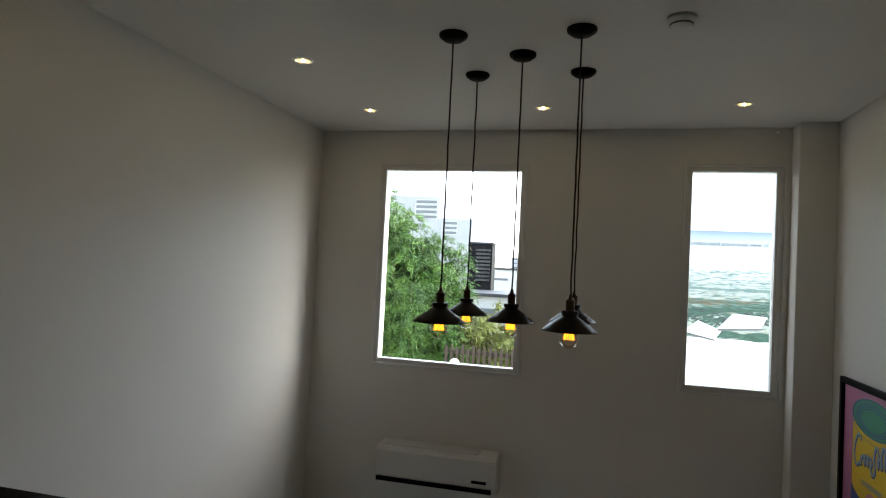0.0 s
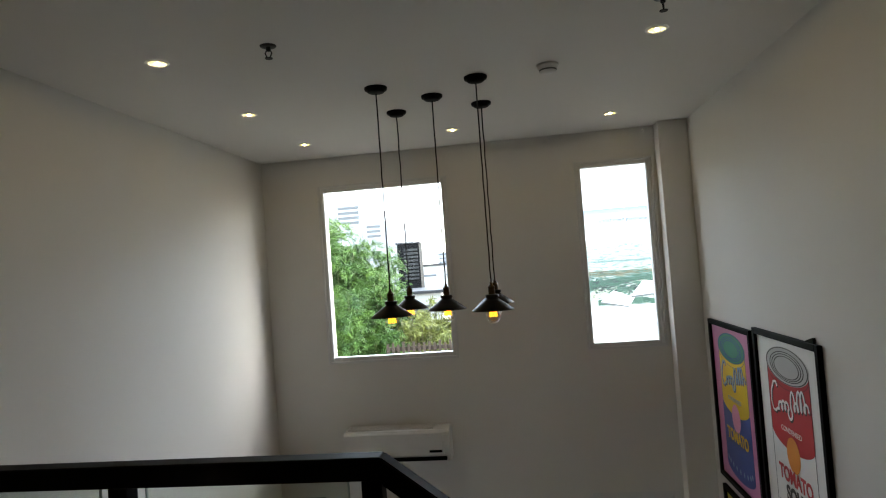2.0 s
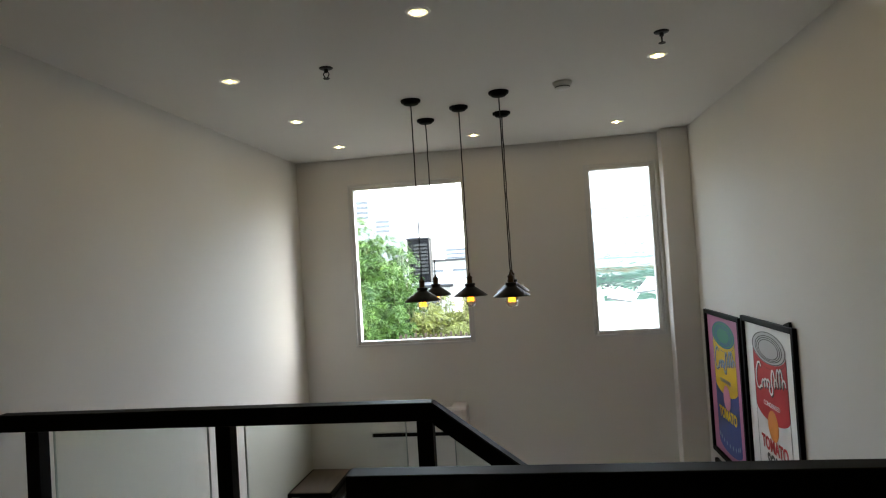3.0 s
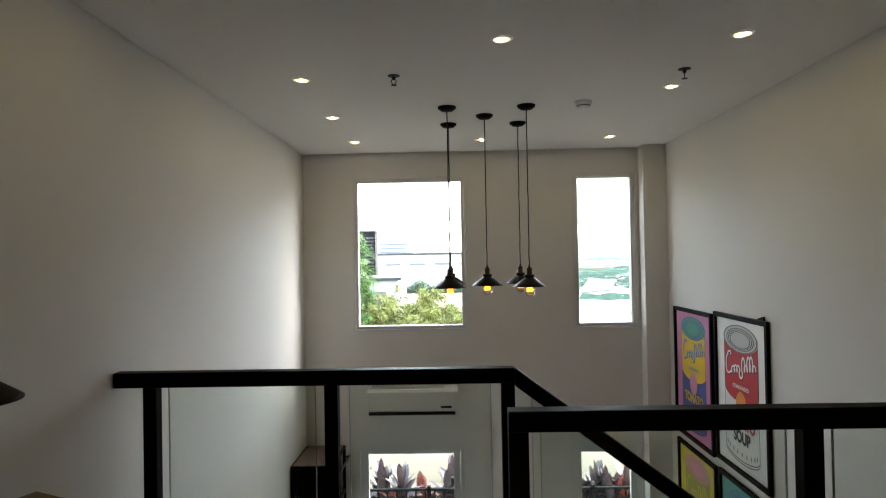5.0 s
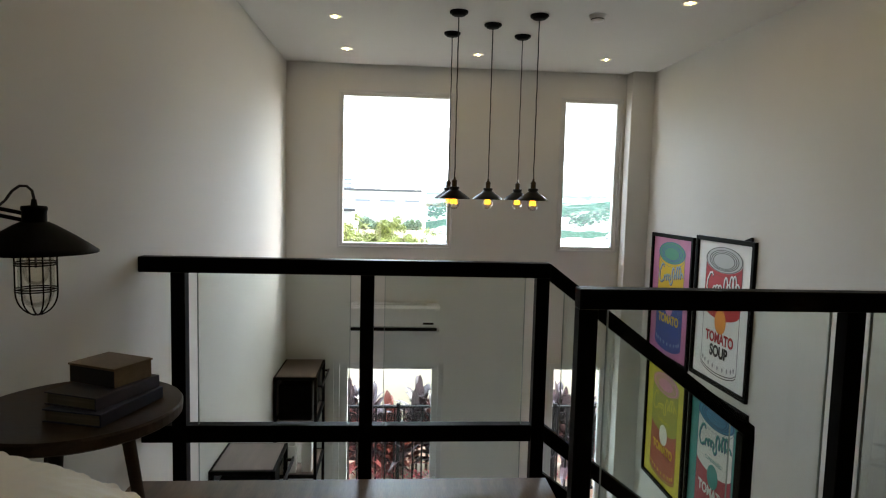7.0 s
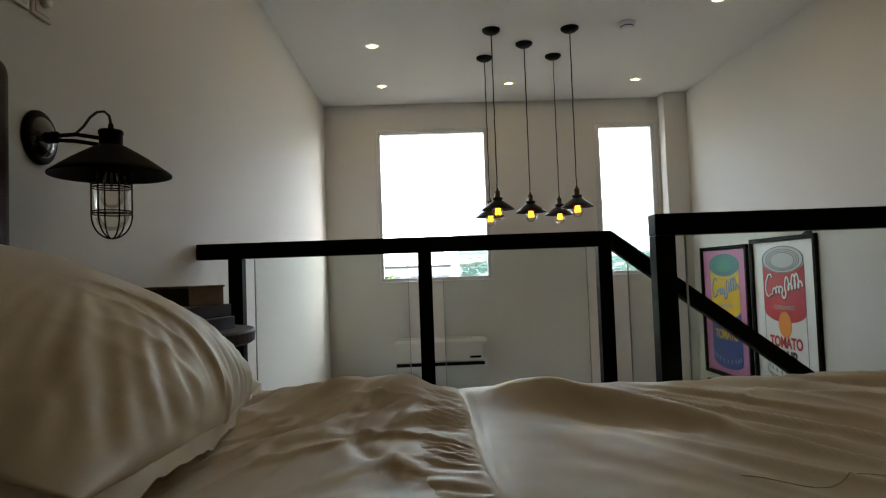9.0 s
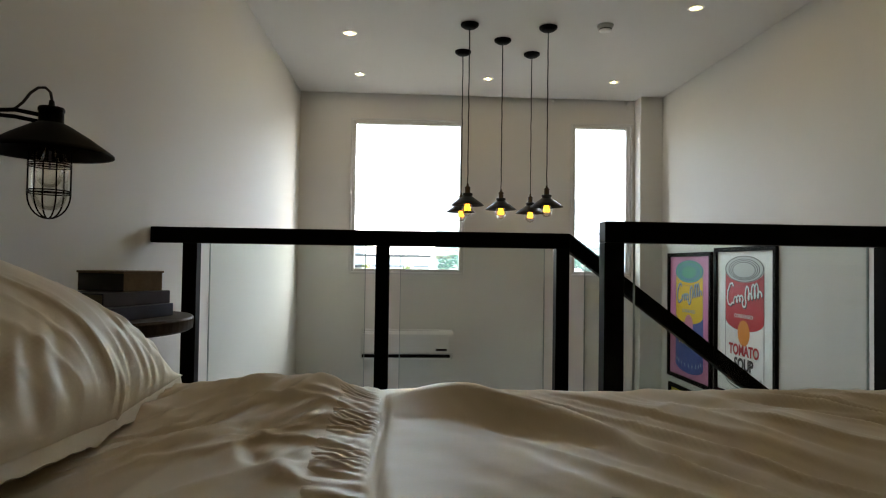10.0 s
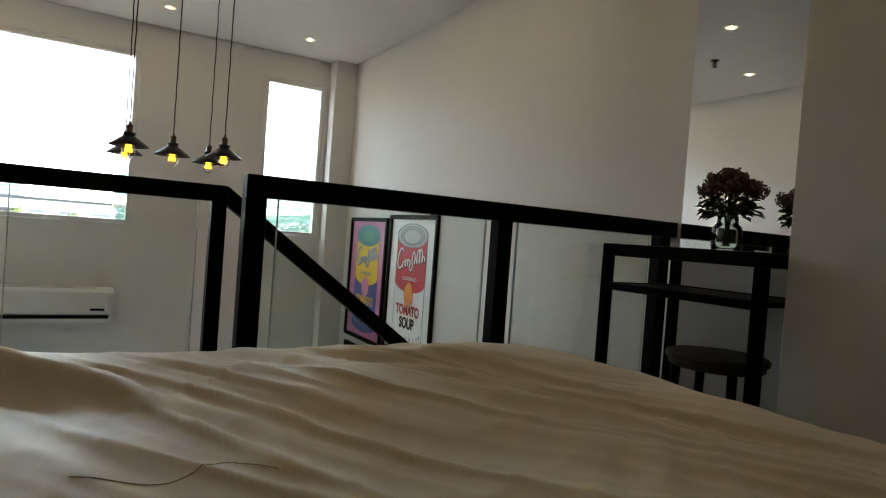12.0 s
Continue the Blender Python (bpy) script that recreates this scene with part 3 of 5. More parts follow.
def switch_plate(y, knob):
    s = thing("switch_plate", "white plastic wall switch plate" + (" with a round dial" if knob else ""), "light switch", m=pose(XL, y, 1.606))
    part("plate", box(0.0005, 0.009, -0.043, 0.043, -0.048, 0.048, 0.003), M_PLASTIC, s)
    part("insert", box(0.009, 0.0115, -0.03, 0.03, -0.036, 0.036, 0.0015), M_PLASTIC, s)
    if knob:
        bm = lathe([(0.0, 0.03), (0.013, 0.03), (0.016, 0.026), (0.018, 0.011), (0.0, 0.011)], 24)
        bmesh.ops.rotate(bm, matrix=Matrix.Rotation(radians(90), 3, "Y"), verts=bm.verts)
        part("dial", bm, M_PLASTIC, s, smooth=True)
    else:
        part("rocker", box(0.0115, 0.015, -0.02, 0.02, -0.03, 0.03, 0.0015), M_PLASTIC, s)


switch_plate(0.28, True)
switch_plate(0.185, False)

# ---- bedside table and books ----
TX, TY, TZ = -2.015, 0.285, 0.70
tab = thing("bedside_table", "dark walnut round bedside table on splayed legs", "side table", m=pose(TX, TY, 0))
part("tabletop", lathe([(0.0, TZ - 0.038), (0.255, TZ - 0.038), (0.264, TZ - 0.032), (0.266, TZ - 0.006), (0.262, TZ), (0.0, TZ)], 64), M_WOOD, tab)
for k in range(3):
    a = radians(30 + 120 * k)
    part("leg", tube([(0.11 * math.cos(a), 0.11 * math.sin(a), TZ - 0.036), (0.2 * math.cos(a), 0.2 * math.sin(a), 0.0)], 0.019, 14, taper=0.013), M_WOOD, tab, smooth=True)
part("apron", lathe([(0.0, TZ - 0.07), (0.14, TZ - 0.07), (0.145, TZ - 0.038), (0.0, TZ - 0.038)], 40), M_WOOD, tab)


def book(name, label, cx, cy, z, w, d, h, turn, cover, pages):
    """w across, d along the spine; the spine is at -w/2."""
    b = thing(name, label, "book", "stack of books", pose(cx, cy, z, 0, 0, turn))
    c = 0.0035
    bm = box(-w / 2, w / 2, -d / 2, d / 2, 0, c, 0.001)
    box(-w / 2, w / 2, -d / 2, d / 2, h - c, h, 0.001, bm=bm)
    box(-w / 2 - 0.001, -w / 2 + c, -d / 2, d / 2, 0.0005, h - 0.0005, 0.0015, bm=bm)
    part("cover", bm, cover, b)
    part("page_block", box(-w / 2 + c, w / 2 - 0.006, -d / 2 + 0.005, d / 2 - 0.005, c, h - c), pages, b, "grey-brown page block")
    return b


book("book", "large navy cloth book lying at the bottom", -1.930, 0.260, TZ, 0.17, 0.245, 0.034, 165, M_BOOKBLUE, M_PAGES)
book("book", "slate cloth book lying in the middle", -1.940, 0.275, TZ + 0.0345, 0.165, 0.225, 0.034, 160, M_BOOKPURPLE, M_PAGES)
bx = thing("book_box", "tan kraft covered box book on top of the stack", "box", "stack of books", pose(-1.937, 0.310, TZ + 0.069, 0, 0, -24))
part("lid", box(-0.083, 0.083, -0.066, 0.066, 0.047, 0.053, 0.0015), M_PAPER_TAN, bx, "tan kraft lid")
part("body", box(-0.08, 0.08, -0.063, 0.063, 0.0005, 0.047, 0.001), M_PAPER_TAN, bx)
part("dark_side", box(-0.076, 0.081, -0.0645, -0.0632, 0.002, 0.046), M_BOOKDARK, bx, "dark brown printed side")

# ---- bed ----
bed = thing("bed", "wide bed with a brown leather headboard", "bed")
bm = box(-2.285, -2.175, -2.1, 0.0, 0.05, 1.345, 0.045, seg=5)
part("headboard", bm, M_LEATHER, bed, "padded dark brown leather headboard", smooth=True)
part("base", box(-2.16, 0.04, -2.02, -0.16, 0.06, 0.30, 0.015), M_LEATHER, bed, "brown leather bed base")
part("mattress", box(-2.16, 0.03, -2.0, -0.17, 0.30, 0.555, 0.05, seg=4), M_MATTRESS, bed, "thick white mattress")
for x in (-2.0, -0.1):
    for y in (-1.9, -0.3):
        part("foot", box(x - 0.03, x + 0.03, y - 0.03, y + 0.03, 0, 0.06, 0.004), M_WOOD, bed)


def ridge(p):
    v = noise.noise(p)
    return 1.06 - 2 * math.sqrt(v * v + 0.0022)


def crease(p, sharp):
    return max(ridge(p), 0) ** sharp


SEAM = -1.214


def seam_x(y):
    return SEAM - 0.034 * (y + 0.45) + 0.006 * math.sin(y * 4.0 + 1) + 0.004 * math.sin(y * 13)


def ease(a, b, v):
    t = min(max((v - a) / (b - a), 0), 1)
    return t * t * (3 - 2 * t)


def bump(x, y, cx, cy, ax, ay, turn):
    """A soft mound, longer one way, turned by degrees."""
    c, s = math.cos(radians(turn)), math.sin(radians(turn))
    u, v = (c * (x - cx) + s * (y - cy)) / ax, (-s * (x - cx) + c * (y - cy)) / ay
    return math.exp(-u * u - v * v)


def cloth_height(x, y):
    """The lie of the bedspread: folds, creases and loose humps, in metres over the mattress."""
    h = 0.008 * noise.noise(Vector((x * 1.7 + 3, y * 2.1, 0.3)))
    right, left = ease(-1.16, -0.72, x), 1 - ease(-1.33, -1.22, x)
    far = ease(-1.05, -0.35, y + 0.35 * max(x + 0.7, 0))
    # long pulled folds that run from the far side towards the foot corner
    wx, wy = x + 0.05 * noise.noise(Vector((x * 2.2, y * 2.2, 5))), y + 0.05 * noise.noise(Vector((x * 2.2, y * 2.2, 9)))
    q, r = 0.80 * wx + 0.60 * wy, 0.60 * wx - 0.80 * wy
    q += 0.10 * r * r * (1 if r > 0 else -1)
    folds = 0.014 * crease(Vector((q * 5.5, r * 0.7, 1.0)), 3) + 0.015 * crease(Vector((q * 11.0, r * 0.9 + 4, 4.0)), 3)
    folds += 0.0065 * crease(Vector((q * 19.0, r * 1.5, 6.0)), 2) + 0.0008 * crease(Vector((q * 38.0, r * 2.4, 16.0)), 2)
    h += right * (0.35 + 1.0 * far) * (folds - 0.016)
    # short tucks across them
    h += right * 0.004 * crease(Vector((q * 3.0, r * 9.0, 15)), 8)
    # turned-down sheet: slanting wrinkles that gather towards the ruffle
    q2 = 0.84 * x - 0.54 * y + 0.07 * noise.noise(Vector((x * 4, y * 4, 2)))
    run = 0.54 * x + 0.84 * y
    back = 0.35 + 0.65 * ease(-0.75, -0.40, y)
    h += left * back * (0.011 * crease(Vector((q2 * 5.5, run * 1.6, 8)), 3) + 0.011 * crease(Vector((q2 * 13, run * 3.2, 18)), 4) + 0.008 * crease(Vector((q2 * 24, run * 5, 28)), 3))
    h += left * 0.008
    h += 0.009 * ease(-1.50, -1.30, x) * left * crease(Vector((y * 11, x * 2.5, 33)), 3)
    for px, py, deep in ((-1.352, -0.625, 0.009), (-1.30, -0.652, 0.006), (-1.40, -0.50, 0.006), (-1.47, -0.60, 0.004)):
        h += deep * (0.6 * bump(x, y, px - 0.022, py + 0.006, 0.02, 0.045, 25) - bump(x, y, px, py, 0.016, 0.04, 25))
    h += left * 0.036 * math.exp(-((y + 0.24) / 0.15) ** 2) * (1 - 0.8 * (1 - ease(-1.62, -1.42, x)))
    # the groove of the seam, and the puffed hump beside it with its overhanging fold
    d = x - seam_x(y)
    h -= 0.006 * math.exp(-((d - 0.008) / 0.007) ** 2)
    h += 0.042 * bump(x, y, -1.09, -0.235, 0.10, 0.12, -35) + 0.022 * bump(x, y, -0.985, -0.335, 0.10, 0.032, -42)
    h -= 0.012 * bump(x, y, -1.01, -0.425, 0.12, 0.04, -42)
    h += 0.012 * bump(x, y, -0.88, -0.47, 0.16, 0.03, -50) + 0.010 * bump(x, y, -1.05, -0.60, 0.20, 0.05, -55)
    h += 0.0014 * noise.noise(Vector((x * 22, y * 22, 0)))
    return h


def bedspread():
    X0, X1, Y0, Y1, Z0, R, DROP, RC = -2.13, 0.075, -2.08, -0.11, 0.602, 0.05, 0.36, 0.26
    bend = R * math.pi / 2
    step = 0.0065
    nx, ny = int((X1 - R - X0 + bend + DROP) / step), int((Y1 - Y0 - 2 * R + 2 * bend + 2 * DROP) / step)
    yc, hy = (Y0 + Y1) / 2, (Y1 - Y0) / 2
    bm = bmesh.new()
    rows = []
    for i in range(nx + 1):
        row = []
        for j in range(ny + 1):
            u, v = X0 + i * step, Y0 + R - bend - DROP + j * step
            side = 1 if v > yc else -1
            # the way out over the nearest edge, and the distance past it
            qx, qy = u - (X1 - RC), abs(v - yc) - (hy - RC)
            if qx > 0 and qy > 0:
                dist = math.hypot(qx, qy)
                ox, oy = qx / dist, qy / dist
                s1 = dist - (RC - R)
            elif qx - RC > qy - RC:
                ox, oy, s1 = 1.0, 0.0, qx - (RC - R)
            else:
                ox, oy, s1 = 0.0, 1.0, qy - (RC - R)
            oy *= side
            if s1 <= 0:
                x, y, drop = u, v, 0.0
            else:
                s2 = min(s1, bend + DROP)
                out, drop = (R * math.sin(s2 / R), R * (1 - math.cos(s2 / R))) if s2 < bend else (R, R + s2 - bend)
                x, y = u - ox * (s1 - out), v - oy * (s1 - out)
                wave = 0.012 * min(max(drop - 0.02, 0) / 0.15, 1) * math.sin((u - v) * 14 + 3 * noise.noise(Vector((u * 3, v * 3, 1))))
                x, y = x + ox * wave, y + oy * wave
            calm = min(max(-s1 / 0.12, 0), 1)
            z = Z0 - drop + cloth_height(x, y) * (0.22 + 0.78 * calm) * max(1 - drop / R, 0)
            row.append(bm.verts.new((x, y, z)))
        rows.append(row)
    for i in range(nx):
        for j in range(ny):
            bm.faces.new((rows[i][j], rows[i + 1][j], rows[i + 1][j + 1], rows[i][j + 1]))
    top = thing("bedspread", "rumpled cream satin bedspread with a gathered seam", "bedspread")
    part("cover", bm, M_LINEN, top, smooth=True)
    bm = bmesh.new()
    n, k = 1500, 12
    strip = []
    for i in range(n + 1):
        y = Y0 + 0.08 + (Y1 - Y0 - 0.135) * i / n
        ph = y * 112 + 11 * noise.noise(Vector((0, y * 7, 3)))
        row = []
        for j in range(k + 1):
            u = j / k
            x = seam_x(y) - 0.072 + 0.074 * u + 0.002 * math.sin(ph * 0.5 + 4 * u)
            g = math.sin(math.pi * min(u * 1.02, 1)) ** 0.7
            pleat = 0.5 + 0.5 * math.sin(ph + 1.2 * math.sin(5 * u) + 3 * noise.noise(Vector((u * 3, y * 14, 1))))
            calm = min(max((Y1 - R - y) / 0.12, 0), 1)
            z = Z0 + cloth_height(x, y) * (0.22 + 0.78 * calm) - 0.0012 + 0.003 * u + g * (0.0016 + 0.0048 * pleat ** 1.5 * (0.75 + 0.6 * noise.noise(Vector((2, y * 6, 0)))) + 0.0014 * math.sin(ph * 2.7 + 3 * u))
            row.append(bm.verts.new((x, y, z)))
        strip.append(row)
    for i in range(n):
        for j in range(k):
            bm.faces.new((strip[i][j], strip[i + 1][j], strip[i + 1][j + 1], strip[i][j + 1]))
    lay = [(-0.955, -0.775), (-0.91, -0.792), (-0.875, -0.797), (-0.845, -0.782), (-0.820, -0.765), (-0.80, -0.780), (-0.772, -0.810)]
    fine = []
    for p0, p1, p2, p3 in zip([lay[0]] + lay, lay, lay[1:], lay[2:] + [lay[-1]]):
        for t in (0, 0.25, 0.5, 0.75):
            fine.append([0.5 * (2 * b + (c - a) * t + (2 * a - 5 * b + 4 * c - d) * t * t + (3 * b - a - 3 * c + d) * t ** 3) for a, b, c, d in zip(p0, p1, p2, p3)])
    part("pulled_thread", tube([(x, y + 0.03, Z0 + cloth_height(x, y + 0.03) + 0.0003) for x, y in fine], 0.0006, 6), M_THREAD, top, "thin tan pulled thread")
    part("gathered_seam", bm, M_LINEN, top, "gathered ruffle along the seam", smooth=True)
    return top


bedspread()


def pillow(name, m, seed, label):
    """A stuffed cushion, long along y, with radiating creases and a sewn flange."""
    A, B, T, F = 0.262, 0.43, 0.130, 0.007
    bm = bmesh.new()
    n1, n2 = 84, 132
    grid = {}
    for side in (1, -1):
        for i in range(n1 + 1):
            for j in range(n2 + 1):
                u, v = -1 + 2 * i / n1, -1 + 2 * j / n2
                edge = i in (0, n1) or j in (0, n2)
                if edge and side == -1:
                    grid[side, i, j] = grid[1, i, j]
                    continue
                f = max(1 - abs(u) ** 2.6, 0) ** 0.62 * max(1 - abs(v) ** 1.7, 0) ** 0.92
                pinch = 1 - 0.07 * (abs(u * v)) ** 0.5 * (1 - 0.0 * f) - 0.05 * (1 - abs(u)) * abs(v) ** 3
                r, a = math.hypot(u, v), math.atan2(v, u)
                k = (1 - f) * min(f * 4, 1)
                crease = k * 0.010 * ridge(Vector((math.cos(a) * 6 + seed, math.sin(a) * 6, r * 0.7)))
                crease += k * 0.0035 * math.sin(a * 46 + 5 * noise.noise(Vector((u * 3, v * 3, seed))))
                low = ease(0.0, 0.8, u) * min(f * 3, 1) * ease(-0.9, 0.2, v)
                fan = v + 0.28 * (1 - u) * (0.4 - v)
                crease += low * (0.0075 * max(ridge(Vector((fan * 5.0 + seed, u * 0.6, 3))), 0) ** 7 + 0.006 * max(ridge(Vector((fan * 10.0, u * 0.9, seed))), 0) ** 5)
                soft = 0.012 * noise.noise(Vector((u * 1.6 + seed, v * 1.6, side)))
                z = side * (T * f + crease + soft * f)
                grid[side, i, j] = bm.verts.new((u * A * (1 + (pinch - 1) * ease(0.2, 0.9, abs(u))), v * B * (1 + (pinch - 1) * ease(0.2, 0.9, abs(v))), z))
        for i in range(n1):
            for j in range(n2):
                q = [grid[side, i, j], grid[side, i + 1, j], grid[side, i + 1, j + 1], grid[side, i, j + 1]]
                bm.faces.new(q if side > 0 else q[::-1])
    ob = tagged(new(name), label, "pillow", "pillows on the bed")
    ob.matrix_world = m
    part("stuffed_cover", bm, M_LINEN, ob, smooth=True)
    bm = bmesh.new()
    loop = [(u, -1) for u in np.linspace(-1, 1, 44)] + [(1, v) for v in np.linspace(-1, 1, 64)][1:] + [(u, 1) for u in np.linspace(1, -1, 44)][1:] + [(-1, v) for v in np.linspace(1, -1, 64)][1:-1]
    inner, outer = [], []
    for k, (u, v) in enumerate(loop):
        p = 1 - 0.07 * abs(u * v) ** 0.5 - 0.05 * (1 - abs(u)) * abs(v) ** 3
        x, y = u * A * (1 + (p - 1) * ease(0.2, 0.9, abs(u))), v * B * (1 + (p - 1) * ease(0.2, 0.9, abs(v)))
        wob = 0.004 * math.sin(k * 0.5) + 0.012 * noise.noise(Vector((x * 22, y * 22, seed)))
        inner.append(bm.verts.new((x * 0.985, y * 0.985, 0)))
        g = F + 0.002 * math.sin(k * 0.4)
        wob -= 0.022
        outer.append(bm.verts.new((x + (g if u >= 0.999 else -g if u <= -0.999 else 0), y + (g if v >= 0.999 else -g if v <= -0.999 else 0), wob)))
    for k in range(len(loop)):
        j = (k + 1) % len(loop)
        bm.faces.new((inner[k], inner[j], outer[j], outer[k]))
    part("flange", bm, M_LINEN, ob, "ruffled sewn edge", smooth=True)
    return ob


pillow("pillow", pose(-1.785, -0.575, 0.742, -4, 21, 5), 1.0, "plump cream satin pillow leaning on the headboard")
pillow("pillow", pose(-1.89, -1.62, 0.735, 0, 22, -3), 4.0, "plump cream satin pillow on the far half of the bed")

# ---- posters ----
def flat_paint(name, col, rough=0.45):
    return mat(name, col, rough, var=0.06, large=6, fine=160, bump=0.02)


INK = {k: flat_paint("ink_" + k, c) for k, c in {
    "white": (0.82, 0.82, 0.80), "silver": (0.50, 0.51, 0.50), "red": (0.50, 0.03, 0.035), "orange": (0.75, 0.28, 0.04), "black": (0.03, 0.03, 0.03), "grey": (0.30, 0.31, 0.31),
    "pink": (0.55, 0.20, 0.36), "rose": (0.70, 0.28, 0.42), "yellow": (0.75, 0.50, 0.02), "green": (0.07, 0.30, 0.19), "blue": (0.06, 0.10, 0.33), "paleblue": (0.30, 0.42, 0.55),
    "lemon": (0.62, 0.53, 0.03), "olive": (0.36, 0.36, 0.04), "brick": (0.42, 0.10, 0.05), "teal": (0.05, 0.30, 0.28), "navy": (0.03, 0.10, 0.22), "skyblue": (0.06, 0.25, 0.42), "cherry": (0.45, 0.06, 0.08)}.items()}
WALL_E = Matrix(((0, 0, -1, 0), (-1, 0, 0, 0), (0, 1, 0, 0), (0, 0, 0, 1)))


def stroke(points, width, z):
    """A flat printed line of even width along a path."""
    bm = bmesh.new()
    pts = [Vector((x, y, z)) for x, y in points]
    prev = None
    for k, q in enumerate(pts):
        d = pts[min(k + 1, len(pts) - 1)] - pts[max(k - 1, 0)]
        n = Vector((-d.y, d.x, 0)).normalized() * width / 2
        cur = (bm.verts.new(q + n), bm.verts.new(q - n))
        if prev:
            bm.faces.new((prev[0], prev[1], cur[1], cur[0]))
        prev = cur
    return bm


def poster(y, z, w, h, c, label):
    """A framed print of a soup can. c: colours of ground, lid, upper label, lower label, seal, script, word."""
    p = thing("framed_poster", label, "poster", "soup can posters", Matrix.Translation((XR, y, z)) @ WALL_E)
    e, t = 0.036, 0.028
    bm = bmesh.new()
    for a in ((-w / 2, -w / 2 + e, -h / 2, h / 2), (w / 2 - e, w / 2, -h / 2, h / 2), (-w / 2 + e, w / 2 - e, -h / 2, -h / 2 + e), (-w / 2 + e, w / 2 - e, h / 2 - e, h / 2)):
        box(a[0], a[1], a[2], a[3], 0.0005, t, 0.003, bm=bm)
    part("frame", bm, M_BLACK, p, "black wooden frame")
    part("print", box(-w / 2 + e, w / 2 - e, -h / 2 + e, h / 2 - e, 0.002, 0.008), INK[c["ground"]], p)
    R, top, k = 0.275, 0.425, 0.105
    bot = -0.445
    lower = [(-R, 0.0), *[(x, yy) for x, yy in oval(0, bot, R, 0.075, 30, math.pi, 2 * math.pi)], (R, 0.0)]
    part("can_lower_label", plate(lower, 0.0008, 0.008), INK[c["lower"]], p)
    upper = [(-R, top), *[(x, yy) for x, yy in oval(0, 0.03, R, 0.09, 30, math.pi, 2 * math.pi)], (R, top)]
    part("can_upper_label", plate(upper, 0.0008, 0.0089), INK[c["upper"]], p)
    part("can_lid", plate(oval(0, top, R + 0.008, k), 0.0008, 0.0098), INK[c["lid"]], p)
    for q in (0.98, 0.80, 0.70, 0.60):
        part("lid_ring", ring_plate(0, top - (1 - q) * 0.02, (R + 0.005) * q, k * q, 0.012, 0.0006, 0.0108), INK[c["line"]], p)
    part("lid_rim", ring_plate(0, top - 0.03, R, k, 0.006, 0.0004, 0.0101), INK[c["line"]], p)
    part("seal", plate(oval(0, -0.075, 0.085, 0.1), 0.0008, 0.0108), INK[c["seal"]], p)
    # the maker's mark, as a plain looping ribbon
    loop = [(-0.15, 0.285), (-0.165, 0.312), (-0.20, 0.305), (-0.235, 0.25), (-0.245, 0.185), (-0.225, 0.14), (-0.195, 0.135), (-0.165, 0.155)]
    for k in range(108):
        q = k / 12
        rise = (0.045, 0.05, 0.045, -0.05, 0.105, 0.045, 0.11, 0.11, 0.045)[int(q)]
        loop.append((-0.14 + 0.042 * q - 0.015 * math.sin(2 * math.pi * q), 0.155 + 0.007 * q + rise * (1 - math.cos(2 * math.pi * q)) / 2))
    part("script_shadow", stroke([(x + 0.007, yy - 0.007) for x, yy in loop], 0.022, 0.0104), INK[c["line"]], p)
    part("script", stroke(loop, 0.016, 0.0113), INK[c["script"]], p)
    up = Matrix.Translation((0, 0, 0.0125))
    lettering("CONDENSED", 0.042, INK[c["script"]], p, Matrix.Translation((0, 0.055, 0)) @ up, squeeze=1.05, label="small printed word")
    lettering("TOMATO", 0.115, INK[c["word"]], p, Matrix.Translation((0, -0.215, 0)) @ up, squeeze=0.86, bold=0.004, label="bold printed word")
    if c.get("soup"):
        lettering("SOUP", 0.125, INK[c["soup"]], p, Matrix.Translation((0, -0.325, 0)) @ up, squeeze=0.86, bold=0.005, label="bold printed word")
    for i in range(9):
        a = math.pi * (1.12 + 0.095 * i)
        part("emblem", plate([(R * 0.93 * math.cos(a) + dx, -0.385 + 0.065 * math.sin(a) + dy) for dx, dy in ((0, 0.022), (0.012, 0.004), (0.005, -0.018), (-0.005, -0.018), (-0.012, 0.004))], 0.0005, 0.0121), INK[c["mark"]], p)
    for zz in (-0.425, -0.445):
        o = oval(0, zz, R, 0.075, 30, math.pi, 2 * math.pi)
        i2 = [(x, yy + 0.007) for x, yy in o]
        part("can_seam", plate(o + i2[::-1], 0.0005, 0.0112), INK[c["line"]], p)
    for sx in (-R, R - 0.005):
        part("can_side", plate([(sx, bot), (sx + 0.005, bot), (sx + 0.005, top), (sx, top)], 0.0004, 0.0099), INK[c["line"]], p)
    return p


poster(4.20, 0.395, 0.88, 1.20, dict(ground="pink", lid="green", upper="yellow", lower="blue", seal="rose", script="paleblue", word="yellow", line="blue", mark="paleblue"), "framed pop-art soup can print, pink, yellow and blue")
poster(3.265, 0.425, 0.88, 1.20, dict(ground="white", lid="silver", upper="red", lower="white", seal="orange", script="white", word="red", line="black", mark="grey", soup="black"), "framed pop-art soup can print, red label on white")
poster(4.17, -0.87, 0.88, 1.20, dict(ground="lemon", lid="rose", upper="olive", lower="brick", seal="white", script="lemon", word="yellow", line="olive", mark="yellow"), "framed pop-art soup can print, yellow, olive and brick red")
poster(3.235, -0.85, 0.88, 1.20, dict(ground="teal", lid="skyblue", upper="white", lower="cherry", seal="teal", script="teal", word="white", line="navy", mark="white"), "framed pop-art soup can print, teal with white label")
clip = thing("picture_hook", "small black hook on top of a poster frame", "hook", m=pose(XR - 0.012, 2.93, 1.0265))
